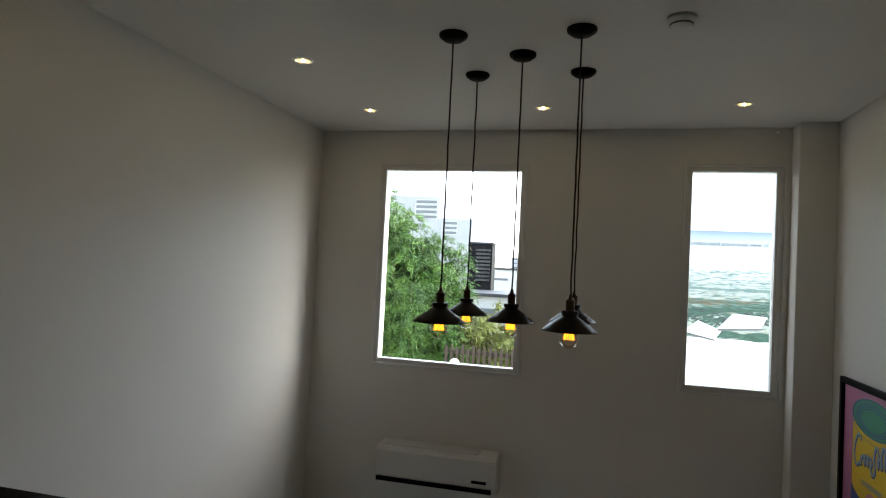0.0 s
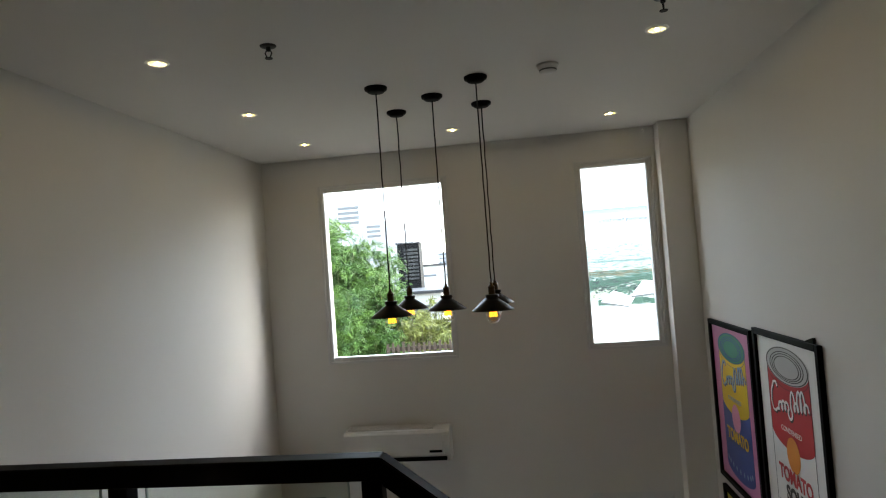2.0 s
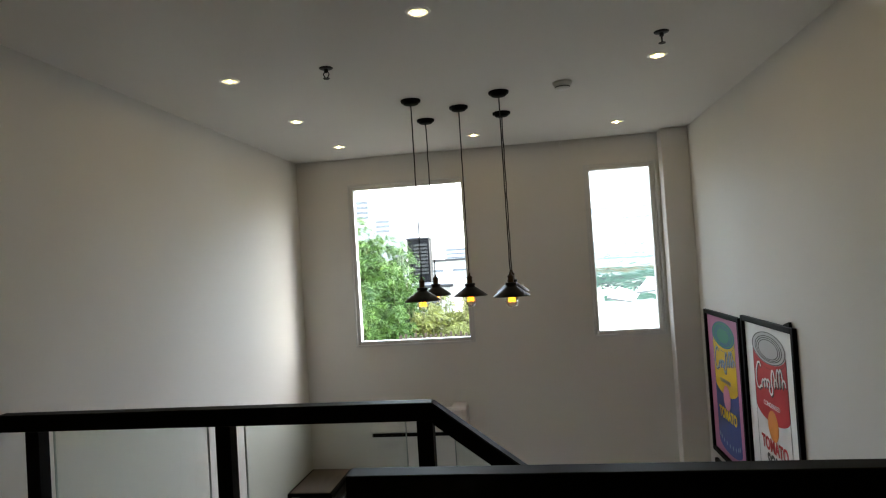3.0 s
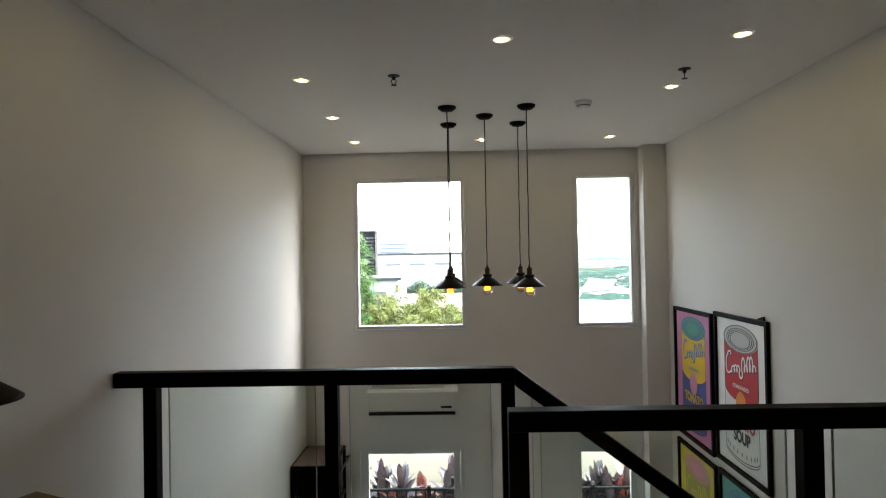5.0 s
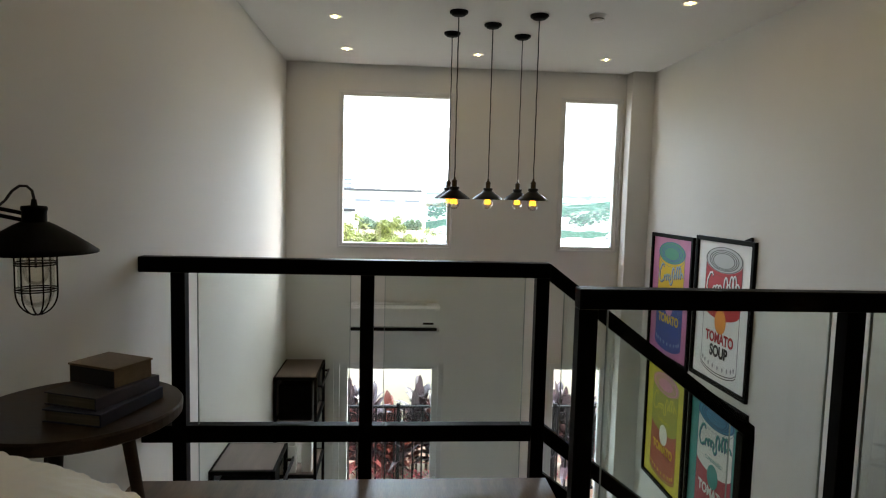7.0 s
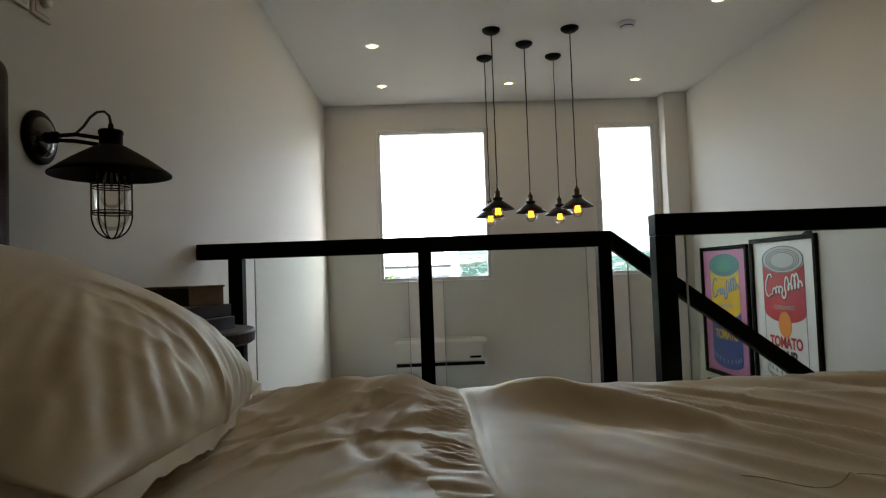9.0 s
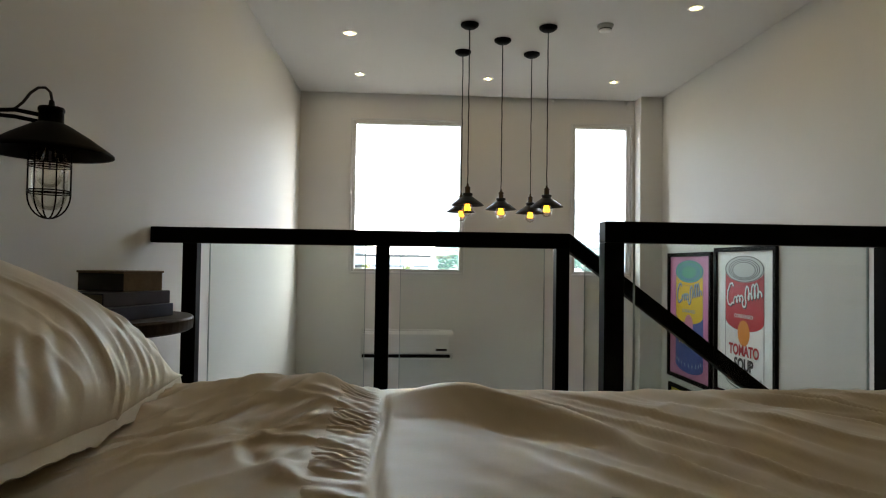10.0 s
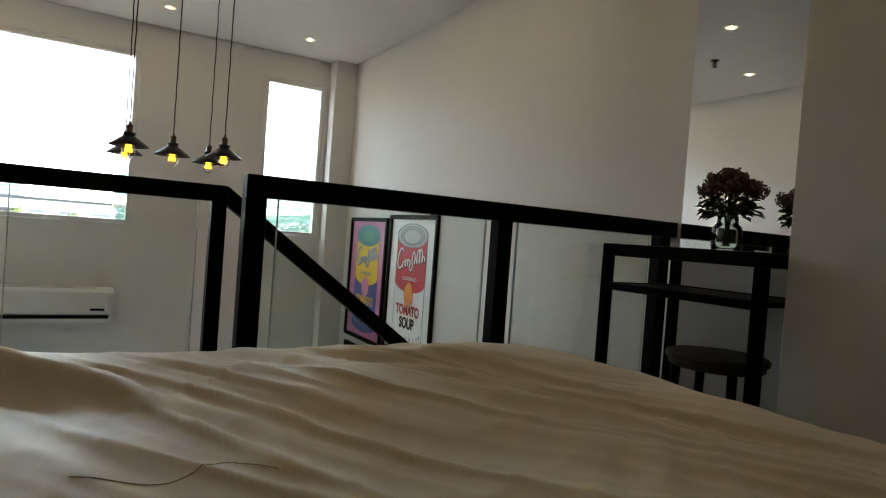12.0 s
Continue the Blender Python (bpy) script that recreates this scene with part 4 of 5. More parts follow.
part("wedge", plate([(-0.05, 0.0), (0.05, 0.0), (0.045, 0.03), (-0.02, 0.012)], 0.016, -0.008), M_BLACK, clip).matrix_local = Matrix(((0, 0, 1, 0), (-1, 0, 0, 0), (0, 1, 0, 0), (0, 0, 0, 1)))

# ---- corner of the loft: mirror, console, stool, flowers ----
mir = thing("mirror", "tall frameless mirror over a plain panel with shade in its grey", "mirror")
part("backing", box(1.396, XR - 0.001, -0.255, 0.518, 0.85, ZC - 0.002), M_WALL, mir)
part("lower_panel", box(1.392, XR - 0.001, -0.255, 0.518, 0.0, 0.848), M_PANEL, mir, "plain panel, grey for the shade under the table")
part("mirror_glass", box(1.390, 1.3955, -0.25, 0.518, 0.85, ZC - 0.004), M_MIRROR, mir, "silvered mirror glass")


def console():
    c = thing("console_table", "black narrow console table with a lower rail", "table", m=pose(0, 0, 0))
    x0, x1, y0, y1, z = 0.832, 1.27, -0.245, 0.435, 0.875
    part("tabletop", box(x0, x1, y0, y1, z - 0.048, z, 0.004), M_BLACK, c)
    part("shelf", box(x0 + 0.03, x1 - 0.03, y0 + 0.037, y1 - 0.031, 0.700, 0.718, 0.002), M_BLACK, c, "black lower shelf")
    for x in (x0 + 0.018, x1 - 0.018):
        for y in (y0 + 0.018, y1 - 0.018):
            part("leg", box(x - 0.018, x + 0.018, y - 0.018, y + 0.018, 0.0, z - 0.048, 0.003), M_BLACK, c)
        part("side_rail", box(x - 0.012, x + 0.012, y0 + 0.036, y1 - 0.036, 0.693, 0.722, 0.003), M_BLACK, c)
    part("end_rail", box(x0 + 0.036, x1 - 0.036, y1 - 0.03, y1 - 0.006, 0.693, 0.722, 0.003), M_BLACK, c)
    return c


console()
st = thing("stool", "black round stool pushed under the console table", "stool", m=pose(1.085, 0.07, 0))
part("seat", lathe([(0.0, 0.445), (0.160, 0.445), (0.166, 0.449), (0.168, 0.468), (0.178, 0.472), (0.18, 0.486), (0.172, 0.494), (0.0, 0.496)], 48), M_BOOKDARK, st, smooth=False)
for k in range(4):
    a = radians(45 + 90 * k + 12)
    part("leg", tube([(0.145 * math.cos(a), 0.145 * math.sin(a), 0.446), (0.16 * math.cos(a), 0.16 * math.sin(a), 0.0)], 0.017, 10), M_BLACK, st, smooth=True)
part("foot_ring", tube([(0.148 * math.cos(a), 0.148 * math.sin(a), 0.16) for a in (2 * math.pi * k / 32 for k in range(32))], 0.008, 8, closed=True), M_BLACK, st, smooth=True)

M_LEAF = mat("dark_green_leaf", (0.022, 0.035, 0.014), 0.5, var=0.3, large=20, fine=90, spread=0.35)
M_PETAL = mat("dusty_mauve_petal", (0.14, 0.085, 0.075), 0.75, var=0.35, large=30, fine=120, spread=0.4)
M_STEM = mat("green_stem", (0.03, 0.045, 0.015), 0.6, var=0.2)
M_WATER = glass("vase_glass", (0.90, 0.93, 0.92), 1.0)


def flowers():
    f = thing("flower_vase", "glass jar of dusty mauve flowers with dark leaves", "flowers", m=pose(1.135, 0.105, 0.8755))
    v = part("vase", lathe([(0.0, 0.0), (0.046, 0.001), (0.052, 0.006), (0.054, 0.018), (0.054, 0.078), (0.050, 0.092), (0.040, 0.102), (0.037, 0.108), (0.038, 0.112), (0.0365, 0.116), (0.038, 0.121), (0.0365, 0.125), (0.038, 0.132), (0.0355, 0.132), (0.034, 0.108), (0.037, 0.100), (0.047, 0.090), (0.051, 0.077), (0.051, 0.018), (0.048, 0.009), (0.0, 0.007)], 32), M_WATER, f, "clear glass jar", smooth=True)
    v.visible_shadow = False
    rnd = random.Random(5)
    bm = bmesh.new()
    heads = []
    for k in range(19):
        a, r = 2 * math.pi * k * 0.382 + rnd.uniform(-0.3, 0.3), 0.105 * (k / 19) ** 0.6
        tip = Vector((r * math.cos(a), r * math.sin(a), 0.205 + 0.065 * (1 - (r / 0.11) ** 2) + rnd.uniform(-0.012, 0.015)))
        heads.append(tip)
        tube([(0.012 * math.cos(a + 2), 0.012 * math.sin(a + 2), 0.02), (0.012 * math.cos(a), 0.012 * math.sin(a), 0.13), tip], 0.002, 5, bm=bm)
    part("stems", bm, M_STEM, f)
    for h in heads:
        bm = bmesh.new()
        for _ in range(80):
            d = Vector((rnd.gauss(0, 1), rnd.gauss(0, 1), rnd.gauss(0.3, 0.8))).normalized()
            c = h + d * rnd.uniform(0.012, 0.034)
            s1 = d.orthogonal().normalized()
            s2 = d.cross(s1)
            t = rnd.uniform(0, 6.28)
            a1, a2 = math.cos(t) * s1 + math.sin(t) * s2, -math.sin(t) * s1 + math.cos(t) * s2
            w2 = rnd.uniform(0.008, 0.012)
            q = [bm.verts.new(c + w2 * (a1 * x + a2 * yy) + d * zz * w2) for x, yy, zz in ((-1, 0, 0.5), (0, -0.7, 0), (1, 0, 0.5), (0, 0.7, 0))]
            bm.faces.new(q)
        part("bloom", bm, M_PETAL, f, "dusty mauve flower head")
    bm = bmesh.new()
    for k in range(90):
        a = rnd.uniform(0, 6.28)
        r0, z0 = rnd.uniform(0.02, 0.075), rnd.uniform(0.13, 0.205)
        o = Vector((math.cos(a), math.sin(a), rnd.uniform(-0.6, 0.5))).normalized()
        s1 = o.cross(Vector((0, 0, 1))).normalized()
        n1 = s1.cross(o)
        c = Vector((r0 * math.cos(a), r0 * math.sin(a), z0))
        L, W2 = rnd.uniform(0.04, 0.065), rnd.uniform(0.014, 0.022)
        mid = [bm.verts.new(c + o * L * t - n1 * 0.01 * t * t) for t in (0, 0.4, 0.75, 1)]
        lt = [bm.verts.new(c + o * L * t + s1 * W2 * ww + n1 * 0.004) for t, ww in ((0.35, 1), (0.7, 0.75))]
        rt = [bm.verts.new(c + o * L * t - s1 * W2 * ww + n1 * 0.004) for t, ww in ((0.35, 1), (0.7, 0.75))]
        for sd in (lt, rt):
            bm.faces.new((mid[0], mid[1], sd[0]))
            bm.faces.new((mid[1], mid[2], sd[1], sd[0]))
            bm.faces.new((mid[2], mid[3], sd[1]))
    part("leaves", bm, M_LEAF, f, "dark green leaves")
    return f


flowers()


# ---- shelf racks in the lower room ----
def rack(y0, y1, label):
    x0, x1, top = -2.292, -1.885, -0.43
    r = thing("shelf_rack", label, "shelf", "black metal shelf racks")
    e = 0.028
    for x in (x0, x1 - e):
        for y in (y0, y1 - e):
            part("post", box(x, x + e, y, y + e, ZF, top - 0.03, 0.002), M_BLACK, r)
    part("top_board", box(x0, x1, y0, y1, top - 0.03, top - 0.004, 0.002), M_BLACK, r)
    part("top_inlay", box(x0 + 0.02, x1 - 0.02, y0 + 0.02, y1 - 0.02, top - 0.004, top, 0.001), M_SHELFTOP, r, "weathered brown board")
    bm = box(x1 + 0.035, x1 + 0.05, y0 + 0.03, y1 - 0.03, top - 0.115, top - 0.09, 0.002)
    for y in (y0 + 0.05, y1 - 0.065):
        box(x1 - 0.001, x1 + 0.036, y, y + 0.015, top - 0.112, top - 0.094, bm=bm)
    part("side_bar", bm, M_DARKMETAL, r, "dark metal side bar")
    part("drawer_box", box(x0 + e + 0.01, x1 - e - 0.02, y0 + 0.05, y1 - e, -0.868, top - 0.09, 0.02, seg=3), M_BLACK, r, "black box front")
    for z in (-0.90, -1.42, -1.95, -2.5):
        bm = bmesh.new()
        box(x0, x1, y0, y0 + e, z, z + 0.03, 0.002, bm=bm)
        box(x0, x1, y1 - e, y1, z, z + 0.03, 0.002, bm=bm)
        box(x0, x0 + e, y0 + e, y1 - e, z, z + 0.03, 0.002, bm=bm)
        box(x1 - e, x1, y0 + e, y1 - e, z, z + 0.03, 0.002, bm=bm)
        part("shelf_frame", bm, M_BLACK, r)
        part("shelf_board", box(x0 + e, x1 - e, y0 + e, y1 - e, z + 0.008, z + 0.028), M_SHELFTOP, r)
    return r


rack(4.32, 4.975, "tall black metal shelf rack in the window corner")
rack(2.335, 2.79, "tall black metal shelf rack against the side wall")
for k, (x, y, z, w2, d2, h2) in enumerate(((-2.15, 4.42, -1.392, 0.12, 0.1, 0.32), (-1.99, 4.44, -1.392, 0.1, 0.09, 0.34), (-2.1, 4.7, -1.392, 0.16, 0.2, 0.24), (-2.0, 2.5, -1.392, 0.14, 0.2, 0.22))):
    cn = thing("canister", "white canister standing on a shelf", "container", "canisters", pose(x, y, z))
    part("body", box(-w2 / 2, w2 / 2, -d2 / 2, d2 / 2, 0, h2 * 0.85, 0.012, seg=3), M_PLASTIC, cn)
    part("lid", box(-w2 / 2 + 0.004, w2 / 2 - 0.004, -d2 / 2 + 0.004, d2 / 2 - 0.004, h2 * 0.85, h2, 0.008, seg=3), M_PLASTIC, cn)


# ---- outside: balcony, garden, sign, far houses ----
tagged(part("ground", box(-700, 700, 5.2, 1500, -3.0, -2.80), M_GROUND), "dry green ground stretching to the horizon", "ground", kind="structure")
tagged(part("pavement", box(-4.0, 4.0, 5.2, 8.35, -2.80, -2.74), M_TERRACOTTA), "terracotta paving of the balcony", "paving", kind="structure")
tagged(part("garden_wall", box(-6.0, 6.0, 8.4, 8.6, -2.80, -1.30, 0.02), M_CREAMWALL), "cream rendered garden wall in bright daylight", "wall", kind="structure")
M_IRON = mat("black_wrought_iron", (0.003, 0.003, 0.003), 0.6, spec=0.08, var=0.3, large=6, fine=80)


def balcony_railing():
    r = thing("balcony_railing", "black wrought iron balcony railing before the plants", "railing")
    y, top = 6.5, -1.46
    part("top_rail", box(-3.2, 3.2, y - 0.025, y + 0.025, top - 0.03, top, 0.004), M_IRON, r)
    part("bottom_rail", box(-3.2, 3.2, y - 0.015, y + 0.015, -2.62, -2.59, 0.003), M_IRON, r)
    bar = part("baluster", box(-0.011, 0.011, -0.011, 0.011, -2.59, top - 0.03), M_IRON, r)
    bar.location = (-3.1, y, 0)
    scroll = part("scroll", tube([(0.045 * (1 - k / 34) * math.cos(k * 0.42), 0, -1.62 + 0.07 * (1 - k / 34) * math.sin(k * 0.42)) for k in range(26)], 0.008, 6), M_IRON, r)
    scroll.location = (-3.04, y, 0)
    for i in range(1, 52):
        for o, x in ((bar, -3.1 + 0.122 * i), (scroll, -3.04 + 0.122 * i)):
            c = o.copy()
            scene.collection.objects.link(c)
            c.location = (x, y, 0)
    for x in (-3.2, -1.1, 1.0, 3.2):
        part("post", box(x - 0.025, x + 0.025, y - 0.025, y + 0.025, -2.74, top + 0.03, 0.003), M_IRON, r)
    return r


balcony_railing()
M_CORDY = mat("red_cordyline_leaf", (0.23, 0.055, 0.035), 0.3, var=0.5, large=5, fine=40, hue=(0.10, 0.032, 0.035), spread=0.45)
M_CORDYDARK = mat("maroon_leaf", (0.085, 0.052, 0.056), 0.28, var=0.5, large=5, fine=40, hue=(0.035, 0.030, 0.030), spread=0.45)
M_BARK = mat("plant_cane", (0.10, 0.075, 0.05), 0.8, var=0.3)


def cordyline(seed, m, red):
    rnd = random.Random(seed)
    p = thing("cordyline", "red-leaved cordyline plant behind the railing" if red else "maroon-leaved cordyline plant behind the railing", "plant", "cordyline plants", m)
    bm, lv = bmesh.new(), bmesh.new()
    for c in range(3):
        ox, oy, hh = rnd.uniform(-0.14, 0.14), rnd.uniform(-0.08, 0.08), rnd.uniform(0.70, 1.22)
        tube([(ox * 0.5, oy * 0.5, 0), (ox, oy, hh)], 0.016, 7, bm=bm, taper=0.011)
        for k in range(22):
            a, tilt = k * 2.4 + rnd.uniform(-0.3, 0.3), radians(8 + 78 * (1 - k / 22) + rnd.uniform(-8, 8))
            L, W = rnd.uniform(0.38, 0.58), rnd.uniform(0.042, 0.072)
            o = Vector((math.cos(a), math.sin(a), 0))
            sd = Vector((-math.sin(a), math.cos(a), 0))
            base = Vector((ox, oy, hh - 0.46 + 0.44 * k / 22))
            prev = None
            for t in (0, 0.25, 0.5, 0.75, 1.0):
                droop = t * t * 0.22
                d = base + L * t * (o * math.sin(tilt) + Vector((0, 0, 1)) * (math.cos(tilt) - droop))
                wd = W * (0.25, 0.85, 1.0, 0.68, 0.03)[int(t * 4)]
                cur = [lv.verts.new(d - sd * wd + Vector((0, 0, 0.3 * wd))), lv.verts.new(d), lv.verts.new(d + sd * wd + Vector((0, 0, 0.3 * wd)))]
                if prev:
                    lv.faces.new((prev[0], prev[1], cur[1], cur[0]))
                    lv.faces.new((prev[1], prev[2], cur[2], cur[1]))
                prev = cur
    part("canes", bm, M_BARK, p)
    part("leaves", lv, M_CORDY if red else M_CORDYDARK, p, "strap leaves")
    return p


kinds = [cordyline(k, pose(-2.6 + 0.19 * k, 6.90, -2.70), k % 2 == 0) for k in range(4)]
for k in range(4, 29):
    copy_thing(kinds[(k * 3 + k // 4) % 4], pose(-2.6 + 0.19 * k, 6.92 + 0.1 * math.sin(k * 2.1), -2.70 - 0.07 * (k % 3), 0, 0, 67 * k))
tagged(part("planter", box(-3.0, 3.0, 6.7, 7.2, -2.74, -2.56, 0.02), M_CREAMWALL), "low cream planter bed along the balcony", "planter")
M_FLOWER = mat("pink_flower", (0.55, 0.09, 0.12), 0.6, var=0.3, spread=0.5)
rnd = random.Random(11)
bm = bmesh.new()
for k in range(700):
    c = Vector((rnd.uniform(-2.7, 2.7), rnd.uniform(6.6, 6.72), rnd.uniform(-2.58, -2.42)))
    a, b = Vector((rnd.uniform(-1, 1), rnd.uniform(-1, 1), rnd.uniform(-1, 1))).normalized(), Vector((rnd.uniform(-1, 1), rnd.uniform(-1, 1), rnd.uniform(-1, 1))).normalized()
    bm.faces.new([bm.verts.new(c + 0.022 * q) for q in (a, b, -a, -b)])
tagged(part("bedding_flowers", bm, M_FLOWER), "small pink bedding flowers at the planter edge", "flowers", kind="stuff")

# bamboo
M_BAMLEAF = mat("bamboo_leaf", (0.105, 0.20, 0.022), 0.55, var=0.5, large=1.5, fine=9, hue=(0.020, 0.062, 0.014), spread=0.35)
M_BAMLIGHT = mat("young_bamboo_leaf", (0.22, 0.235, 0.05), 0.55, var=0.3, large=1.2, fine=12, hue=(0.11, 0.13, 0.028), spread=0.4)
M_CULM = mat("bamboo_culm", (0.17, 0.14, 0.065), 0.5, var=0.4, large=3, fine=15, stretch=(1, 1, 0.2))


def bamboo(seed, height, width, leaves, leafmat, label, m):
    rnd = np.random.RandomState(seed)
    p = thing("bamboo", label, "bamboo", "bamboo clumps", m)
    bm = bmesh.new()
    tips = []
    for k in range(11):
        a, r = rnd.uniform(0, 6.28), width * 0.3 * rnd.uniform(0, 1)
        lean, h = rnd.uniform(0.05, 0.35) * width, height * rnd.uniform(0.7, 1.0)
        base = Vector((r * math.cos(a), r * math.sin(a), 0))
        pts = [base + Vector((math.cos(a) * lean * t ** 2.2, math.sin(a) * lean * t ** 2.2, h * t)) for t in np.linspace(0, 1, 8)]
        tube(pts, 0.024, 6, bm=bm, taper=0.004)
        tips.append(pts)
    part("culms", bm, M_CULM, p, "thin yellow-green culms")
    # each plume is a drooping side branch that carries a share of the leaves
    n, plumes = leaves, max(leaves // 70, 20)
    which, along = rnd.randint(0, len(tips), plumes), rnd.uniform(0.22, 1.0, plumes) ** 0.75
    arr = np.array([[list(q) for q in t] for t in tips])
    f = along * 7
    i0 = np.minimum(f.astype(int), 6)
    root = arr[which, i0] * (1 - (f - i0))[:, None] + arr[which, i0 + 1] * (f - i0)[:, None]
    az, reach = rnd.uniform(0, 6.283, plumes), width * rnd.uniform(0.22, 0.62, plumes) * (1.25 - 0.75 * along)
    out = np.stack([np.cos(az), np.sin(az), 0 * az], 1)
    own, t = rnd.randint(0, plumes, n), rnd.uniform(0.05, 1, n)[:, None]
    rise, fall = rnd.uniform(0.1, 0.75, plumes)[own][:, None], rnd.uniform(0.3, 0.95, plumes)[own][:, None]
    go = reach[own][:, None]
    c = root[own] + out[own] * go * t + np.array([0, 0, 1.0]) * go * (rise * t - fall * t * t)
    c = c + rnd.normal(0, 1, (n, 3)) * np.array([0.055, 0.055, 0.035]) * (0.5 + t)
    d = out[own] * 0.8 + np.array([0, 0, 1.0]) * (rise - 2 * fall * t) + rnd.normal(0, 0.45, (n, 3))
    d /= np.linalg.norm(d, axis=1)[:, None]
    s2 = np.cross(d, rnd.normal(0, 1, (n, 3)))
    s2 /= np.linalg.norm(s2, axis=1)[:, None]
    L, W = rnd.uniform(0.10, 0.21, n)[:, None], rnd.uniform(0.008, 0.015, n)[:, None]
    v = np.stack([c, c + d * L * 0.4 + s2 * W, c + d * L, c + d * L * 0.4 - s2 * W], 1).reshape(-1, 3)
    me = bpy.data.meshes.new("foliage")
    me.from_pydata(v.tolist(), [], np.arange(4 * n).reshape(n, 4).tolist())
    me.materials.append(leafmat)
    ob = new("foliage", me)
    ob.parent = p
    ob["label"] = "feathery narrow leaves"
    return p


tall = [bamboo(s2, 6.6, 1.7, 34000, M_BAMLEAF, "tall feathery green bamboo clump", pose(-6.6 + 0.95 * s2, 14.2, -2.8)) for s2 in range(3)]
for b, f in zip(tall, (1.08, 1.04, 0.95)):
    b.scale = (f, f, f)
for k, (x, y, hs, a) in enumerate(((-7.6, 14.5, 1.12, 40), (-5.2, 14.9, 0.92, 310), (-4.05, 14.5, 0.84, 120), (-3.75, 14.9, 0.78, 200), (-3.5, 14.4, 0.70, 290), (-3.3, 13.5, 0.56, 20), (-2.9, 14.6, 0.52, 85), (-2.45, 14.9, 0.47, 160), (-2.2, 14.5, 0.42, 230), (-4.9, 13.4, 0.74, 75), (-4.0, 13.2, 0.66, 150), (-6.0, 13.3, 0.84, 250))):
    copy_thing(tall[k % 3], pose(x, y, -2.8, 0, 0, a)).scale = (hs, hs, hs)
low = [bamboo(10 + s2, 3.75, 0.95, 6500, M_BAMLIGHT, "lower yellow-green bamboo clump", pose(-2.35 + 0.8 * s2, 14.0, -2.8)) for s2 in range(2)]
for k, (x, y, hs, a) in enumerate(((-1.95, 14.4, 1.0, 70), (-1.15, 14.3, 0.96, 160), (-0.75, 13.9, 0.92, 210), (-1.9, 13.5, 0.88, 300), (-2.75, 13.9, 1.02, 30), (-1.3, 13.4, 0.85, 120), (-0.55, 14.2, 0.98, 260), (-1.6, 14.1, 1.04, 15), (-0.95, 14.5, 1.0, 190))):
    copy_thing(low[k % 2], pose(x, y, -2.8, 0, 0, a)).scale = (hs * 0.93, hs * 0.93, hs * 0.92)

# slatted fence and globe lamps
M_FENCE = mat("weathered_brown_fence", (0.05, 0.032, 0.02), 0.8, var=0.35, large=2, fine=20, stretch=(1, 1, 0.15))
fence = thing("fence", "brown weathered slatted garden fence", "fence")
for z in (-1.2, -0.16):
    part("rail", box(-3.0, -0.4, 12.53, 12.57, z, z + 0.08), M_FENCE, fence)
slat = part("slat", box(-0.026, 0.026, -0.01, 0.01, -2.8, 0.0), M_FENCE, fence)
slat.location = (-2.95, 12.5, 0)
for i in range(1, 23):
    c = slat.copy()
    scene.collection.objects.link(c)
    c.location = (-2.95 + 0.112 * i, 12.5, 0.03 * math.sin(i * 2.7))
for x in (-2.66, -1.15):
    g = thing("garden_lamp", "white globe garden lamp on a post", "garden lamp", "garden lamps", pose(x, 12.0, -2.8))
    part("post", tube([(0, 0, 0), (0, 0, 2.44)], 0.03, 10), M_IRON, g, smooth=True)
    part("globe", lathe([(0.0, 2.40), (0.05, 2.41), (0.09, 2.45), (0.105, 2.51), (0.09, 2.57), (0.05, 2.61), (0.0, 2.62)], 24), M_PLASTIC, g, smooth=True)


